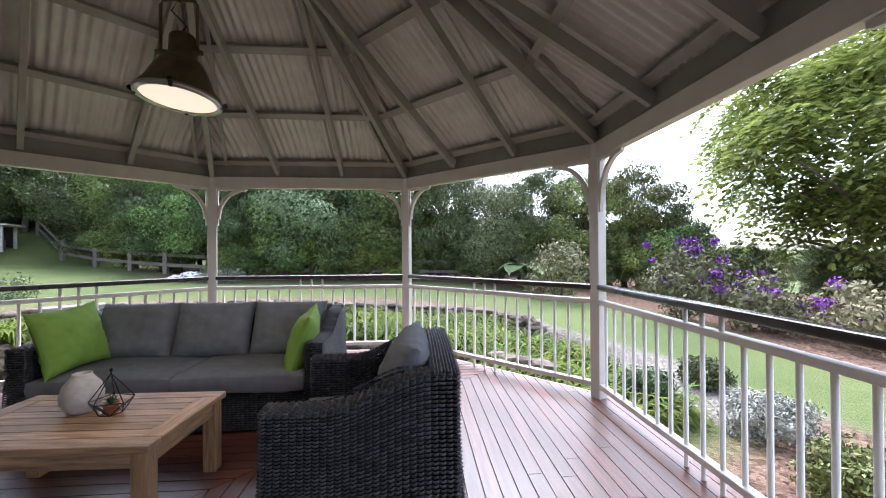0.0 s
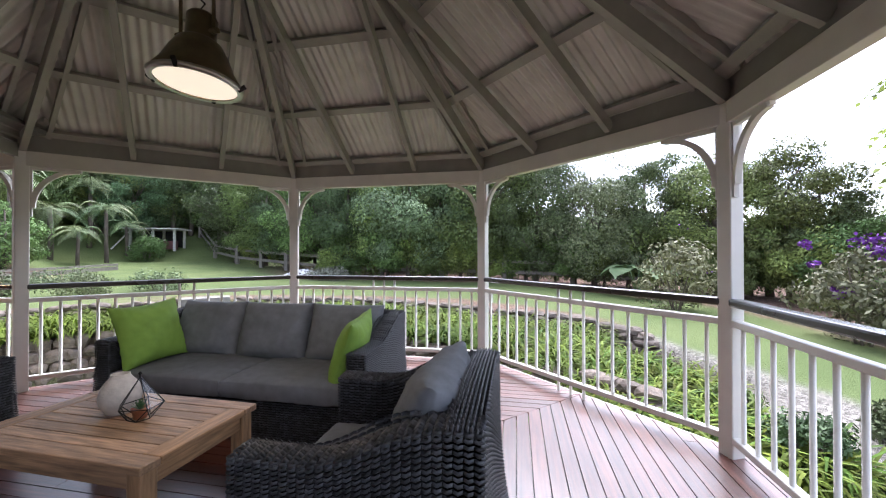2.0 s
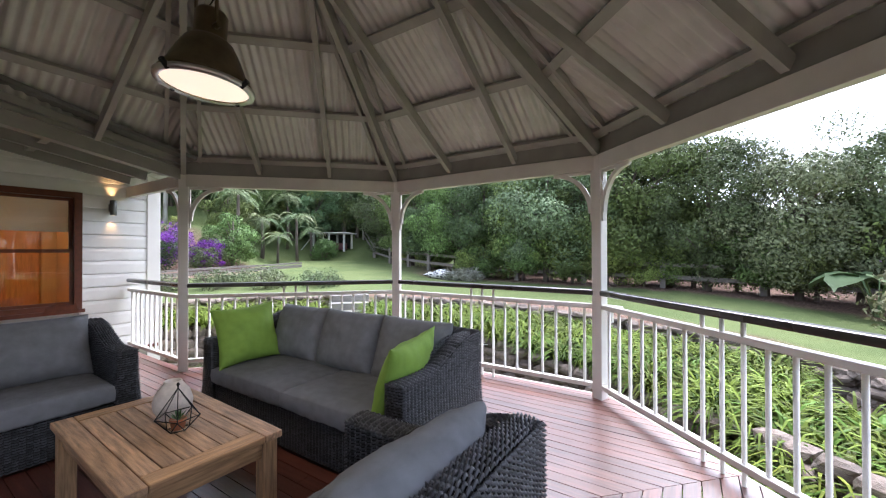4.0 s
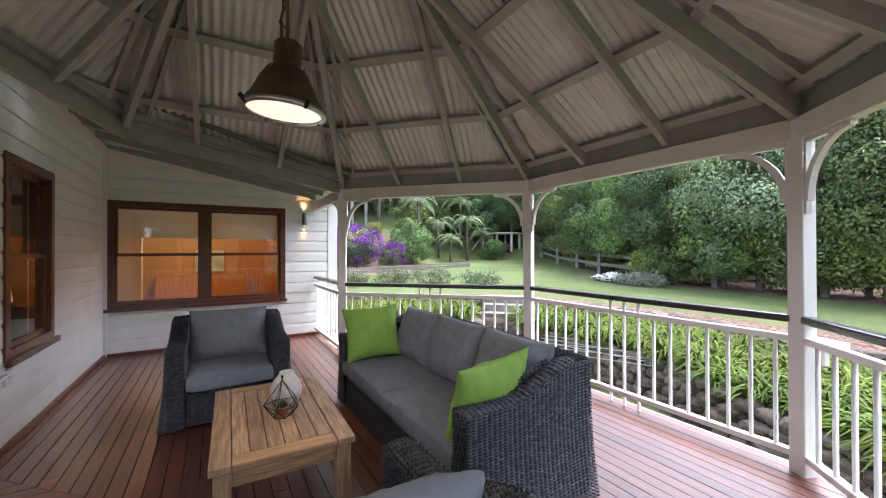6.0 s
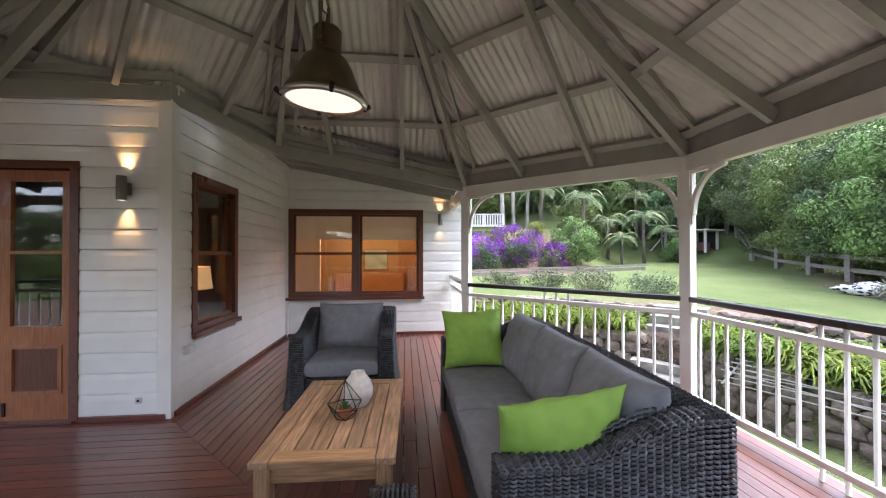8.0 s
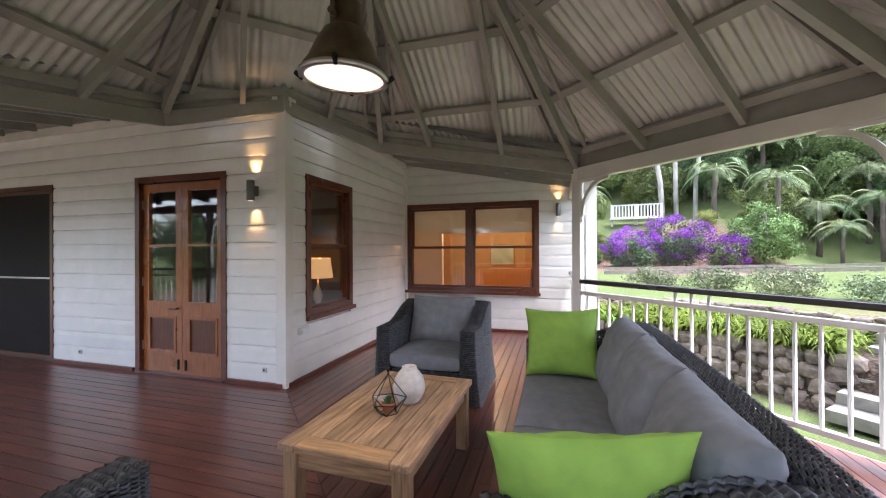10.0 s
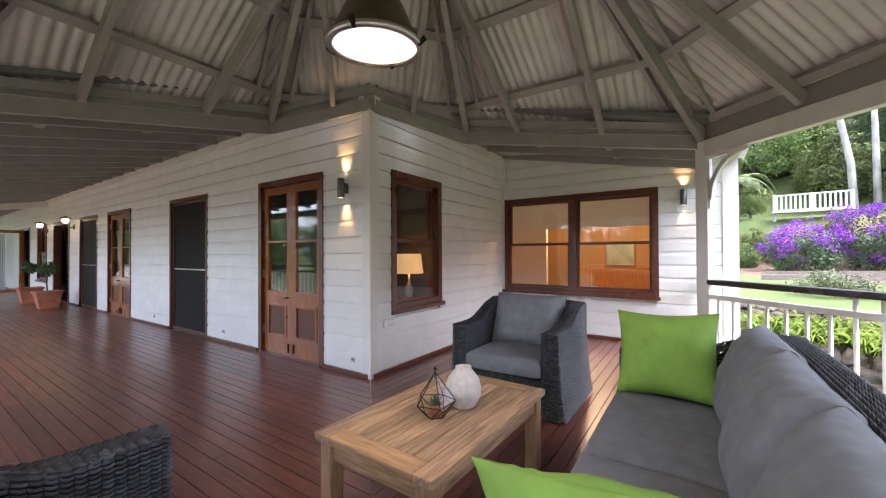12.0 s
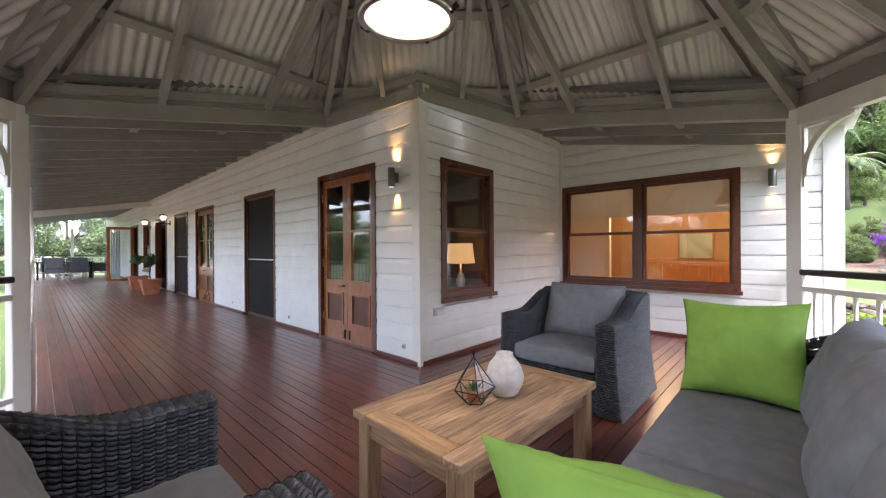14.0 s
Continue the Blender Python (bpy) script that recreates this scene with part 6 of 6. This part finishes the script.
# folded wire clothes rack lying by the lower wall
d = thing("wire_rack", "folded metal wire drying rack on the lower ground", "drying rack", at=(-3.3, 7.2, -0.42), turn=35)
for i in range(9):
    part("bar", tube(bmesh.new(), [(-0.9, 0.13 * i, 0.12 * (i % 2) + 0.1), (0.9, 0.13 * i - 0.1, 0.05 + 0.02 * i)], 0.008, 6), STEEL, d)
for x in (-0.85, 0.85):
    part("frame_bar", tube(bmesh.new(), [(x, -0.05, 0.08), (x, 1.15, 0.16)], 0.012, 6), STEEL, d)

# post and rail fence along the wood
line = [(-22.5, 24.5), (-19.5, 22.6), (-16.5, 21.0), (-13.8, 19.6), (-11.3, 18.2), (-8.6, 17.4), (-5.8, 17.2), (-3.0, 17.4), (-0.2, 17.4), (2.6, 17.0), (5.4, 16.0)]
fn = thing("timber_fence", "weathered grey post and rail timber fence along the trees", "fence")
for i, (x, y) in enumerate(line):
    z = height(x, y)
    part("post", B(x - 0.09, x + 0.09, y - 0.09, y + 0.09, z - 0.3, z + 1.15, bevel=0.01), TIMBER, fn)
    if i:
        x0, y0 = line[i - 1]
        z0 = height(x0, y0)
        for h in (0.5, 0.95):
            part("rail", beam(bmesh.new(), (x0, y0, z0 + h), (x, y, z + h), 0.06, 0.14), TIMBER, fn)

# garden shelter and hillside bench
d = thing("garden_shelter", "small open timber shelter with a flat pale roof and mesh sides", "shelter", at=(-22.6, 21.3, height(-22.6, 21.3)), turn=25)
for x, y in itertools.product((-1.1, 0.0, 1.1), (-0.8, 0.8)):
    part("post", B(x - 0.06, x + 0.06, y - 0.06, y + 0.06, -0.2, 1.9), FADED, d)
part("roof", B(-1.4, 1.4, -1.1, 1.1, 1.9, 2.02, bevel=0.01), FADED, d)
for x in (-0.55, 0.55):
    part("screen", B(x - 0.45, x + 0.45, 0.78, 0.8, 0.05, 1.8), MESH, d)
part("bin", B(0.2, 0.9, -0.4, 0.4, 0.0, 0.8, bevel=0.03), mat("dull_red_paint", (0.14, 0.05, 0.05), 0.6), d)
d.scale = (1.1, 0.95, 0.66)
part("ramp", beam(bmesh.new(), (-1.1, -0.9, 1.8), (-1.9, -1.2, 0.0), 0.08, 0.08), FADED, d)
bx, by = -24.1, 7.7
d = thing("slatted_bench", "white slatted timber bench railing on the hillside", "bench", at=(bx, by, 2.0), turn=82)
d.scale = (1.0, 0.9, 0.9)
for x in (-1.3, 0.0, 1.3):
    part("leg", B(x - 0.06, x + 0.06, -0.06, 0.06, -1.2, 2.2), FADED, d)
for i in range(16):
    part("slat", B(-1.25 + i * 0.165, -1.17 + i * 0.165, -0.03, 0.03, 1.35, 2.1), FADED, d)
for z in (1.3, 2.1):
    part("rail", B(-1.35, 1.35, -0.05, 0.05, z, z + 0.08), FADED, d)
part("seat", B(-1.4, 1.4, -0.5, 0.3, 1.18, 1.26), FADED, d)
d = thing("bed_edging", "low grey timber sleepers edging the shrub bed", "edging")
for i in range(5):
    x, y = -16.0 - 0.25 * i, 5.0 + 1.9 * i
    part("sleeper", beam(bmesh.new(), (x, y, height(x, y) + 0.28), (x - 0.25, y + 1.88, height(x - 0.25, y + 1.88) + 0.28), 0.08, 0.09), TIMBER, d)
    part("sleeper", beam(bmesh.new(), (x, y, height(x, y) + 0.15), (x - 0.25, y + 1.88, height(x - 0.25, y + 1.88) + 0.15), 0.08, 0.25), TIMBER, d)

# far end of the long verandah: potted trees, dining set, rail
for y, s in ((-9.38, 1.0), (-11.25, 1.05)):
    d = thing("potted_topiary", "ball-topped topiary tree in a square terracotta pot", "potted plant", "potted topiary trees", at=(-2.25, y, 0.0))
    bm = bmesh.new()
    fs = hexa(bm, [(-0.15, -0.15, 0.002), (0.15, -0.15, 0.002), (0.15, 0.15, 0.002), (-0.15, 0.15, 0.002), (-0.22, -0.22, 0.4), (0.22, -0.22, 0.4), (0.22, 0.22, 0.4), (-0.22, 0.22, 0.4)])
    part("pot", bm, TERRACOTTA, d)
    part("pot_rim", frame_ring(bmesh.new(), Side((-0.24, -0.24), (1, 0), (0, 1)), 0, 0.48, 0.36, 0.41, 0.001, 0, 0.48), TERRACOTTA, d)
    part("stem", tube(bmesh.new(), [(0, 0, 0.3), (0.02, 0, 0.6), (0, 0, 0.85)], 0.015, 6), BARKM, d)
    rg = np.random.default_rng(int(-y * 10))
    pts, nrm, _ = crown_points(rg, 1500, 24, np.array((0, 0, 0.92)), np.array((0.15, 0.15, 0.15)), 0.07)
    part("crown", leaf_mesh("crown", leaves(pts, nrm, 0.05, 0.025, rg), LEAF_D), LEAF_D, d)
dt = thing("dining_table", "dark wicker dining table at the far end of the deck", "table", at=(-1.0, -19.6, 0))
part("tabletop", B(-0.9, 0.9, -0.5, 0.5, 0.70, 0.74, bevel=0.01), BLACK, dt)
for x, y in itertools.product((-0.8, 0.8), (-0.4, 0.4)):
    part("leg", B(x - 0.03, x + 0.03, y - 0.03, y + 0.03, 0.003, 0.70), BLACK, dt)
dc = thing("dining_chair", "dark wicker dining chair on pale legs", "chair", "dining chairs", at=(-1.4, -18.8, 0), turn=180)
part("seat", B(-0.26, 0.26, -0.26, 0.26, 0.28, 0.46, bevel=0.02), WICKER, dc)
part("backrest", B(-0.26, 0.26, -0.28, -0.2, 0.46, 0.9, bevel=0.02), WICKER, dc)
for s in (-1, 1):
    part("arm", B(s * 0.27 - 0.03, s * 0.27 + 0.03, -0.26, 0.24, 0.3, 0.66, bevel=0.02), WICKER, dc)
    for t in (-1, 1):
        part("leg", B(s * 0.22 - 0.02, s * 0.22 + 0.02, t * 0.22 - 0.02, t * 0.22 + 0.02, 0.003, 0.28), STEEL, dc)
dc.matrix_basis = pose(-1.4, -18.85, 0, 0, 0, 180)
for x, y, t in ((-0.7, -18.8, 175), (-1.4, -20.4, 0), (-0.6, -20.4, 5), (-2.1, -19.6, -90), (0.15, -19.6, 90)):
    copy_thing(dc, pose(x, y, 0, 0, 0, t))
fence((-2.9, -22.0), (EX, -22.0), 18, False, "white balustrade across the far end of the deck")
post((-1.35, -22.0), 0)


# weatherboards, one plank at a time
def boards(side, length, top, openings, parent, row=0.172):
    section = [(-0.02, 0.001), (0.009, 0.0), (0.011, row * 0.1), (0.011, row * 0.70), (0.003, row * 0.97), (-0.02, row * 0.999)]
    z = 0.045
    while z < top - 0.02:
        cuts = sorted((u0 + 0.0, u1 - 0.0) for u0, u1, z0, z1 in openings if z0 - 0.02 < z + row / 2 < z1 + 0.03)
        edge, spans = 0.022, []
        for u0, u1 in cuts:
            if u0 - edge > 0.03:
                spans.append((edge, u0))
            edge = u1
        spans.append((edge, length))
        for a, b in spans:
            bm = bmesh.new()
            sweep(bm, section, lambda n, h, a=a: side.at(a, n, z + h), lambda n, h, b=b: side.at(b, n, z + h))
            part("weatherboard", bm, BOARD, parent)
        z += row


boards(S1, 3.1, 2.9, OPEN1, wall_south)
boards(S2, 20.0, 2.9, OPEN2, wall_west)
boards(SA, 3.1, 2.9, OPENA, wall_wing)


# deck boards, mitred from the house corner to the far side of the octagon
def clip(poly, a, b, c):
    """Keeps the part of a polygon where a*x + b*y <= c."""
    out = []
    for i, p in enumerate(poly):
        q = poly[(i + 1) % len(poly)]
        dp, dq = a * p[0] + b * p[1] - c, a * q[0] + b * q[1] - c
        if dp <= 0:
            out.append(p)
        if dp * dq < 0:
            t = dp / (dp - dq)
            out.append((p[0] + (q[0] - p[0]) * t, p[1] + (q[1] - p[1]) * t))
    return out


DECK_HALF = HALF + 0.10


def octo_clip(poly, sides):
    for k in sides:
        a = radians(135 - 45 * k)
        poly = clip(poly, math.cos(a), math.sin(a), math.cos(a) * CX + math.sin(a) * CY + DECK_HALF)
        if not poly:
            break
    return poly


deck = thing("floor", "glossy red-brown hardwood deck with mitred boards", "floor", kind="structure")
PITCH, GAP = 0.0935, 0.0065
MIT = WY - WX
rnd = random.Random(4)


def deck_board(poly, material):
    if len(poly) > 2 and max(p[0] for p in poly) - min(p[0] for p in poly) > 0.02 and max(p[1] for p in poly) - min(p[1] for p in poly) > 0.02:
        part("deck_board", prism(bmesh.new(), poly, -0.03, rnd.uniform(-0.0008, 0.0008)), material, deck)


# boards along the short verandah
y = WY + 0.003
while y < CY + DECK_HALF:
    lo, hi = -5.86, 2.0
    cuts = [lo] + ([rnd.uniform(-4.2, -1.0)] if y < 3.6 else []) + [hi]
    for a, b in zip(cuts, cuts[1:]):
        p = [(a + 0.002, y), (b - 0.002, y), (b - 0.002, y + PITCH - GAP), (a + 0.002, y + PITCH - GAP)]
        p = clip(p, 1, -1, -MIT - 0.003)
        p = octo_clip(p, (0, 1, 2) if a > -4.4 or y > 3.3 else (1, 2))
        if y > 3.38:
            p = clip(p, -1, 0, 4.4)
        deck_board(p, DECKX)
    y += PITCH
# boards along the long verandah
x = WX + 0.003
while x < CX + DECK_HALF:
    far = -22.0 if x < EX + 0.06 else -1.6
    cuts, yy = [far], far
    while yy < 5.0:
        yy += rnd.uniform(3.5, 7.5)
        cuts.append(min(yy, 5.2))
    for a, b in zip(cuts, cuts[1:]):
        p = [(x, a + 0.002), (x + PITCH - GAP, a + 0.002), (x + PITCH - GAP, b - 0.002), (x, b - 0.002)]
        p = clip(p, -1, 1, MIT - 0.003)
        p = octo_clip(p, (2, 3, 4) if far > -5 else (2, 3))
        deck_board(p, DECKY)
    x += PITCH
bm = bmesh.new()
for k in range(5):
    beam(bm, octo(k, DECK_HALF + 0.012, -0.005), octo(k + 1, DECK_HALF + 0.012, -0.005), 0.022, 0.2)
beam(bm, (EX + 0.08, corner[5].y - 0.1, -0.005), (EX + 0.08, -22, -0.005), 0.022, 0.2)
tagged(part("trim_deck_edge", bm, EDGE), "pale painted board along the edge of the deck", "trim", kind="structure")
bm = bmesh.new()
for i in range(14):
    x = -5.7 + i * 0.55
    p = [(x, -1.2), (x + 0.05, -1.2), (x + 0.05, 5.1), (x, 5.1)]
    p = octo_clip(p, range(5))
    if len(p) > 2 and x > -2.6:
        prism(bm, p, -0.2, -0.04)
    q = clip([(x, 0.7), (x + 0.05, 0.7), (x + 0.05, 5.1), (x, 5.1)], 0, 1, 5.1)
    q = octo_clip(q, (0, 1, 2)) if x > -4.3 else [(x, 0.7), (x + 0.05, 0.7), (x + 0.05, 3.3), (x, 3.3)]
    if len(q) > 2 and x <= -2.6:
        prism(bm, q, -0.2, -0.04)
tagged(part("deck_joists", bm, PANEL), "dark timber joists under the deck boards", "joists", kind="structure")
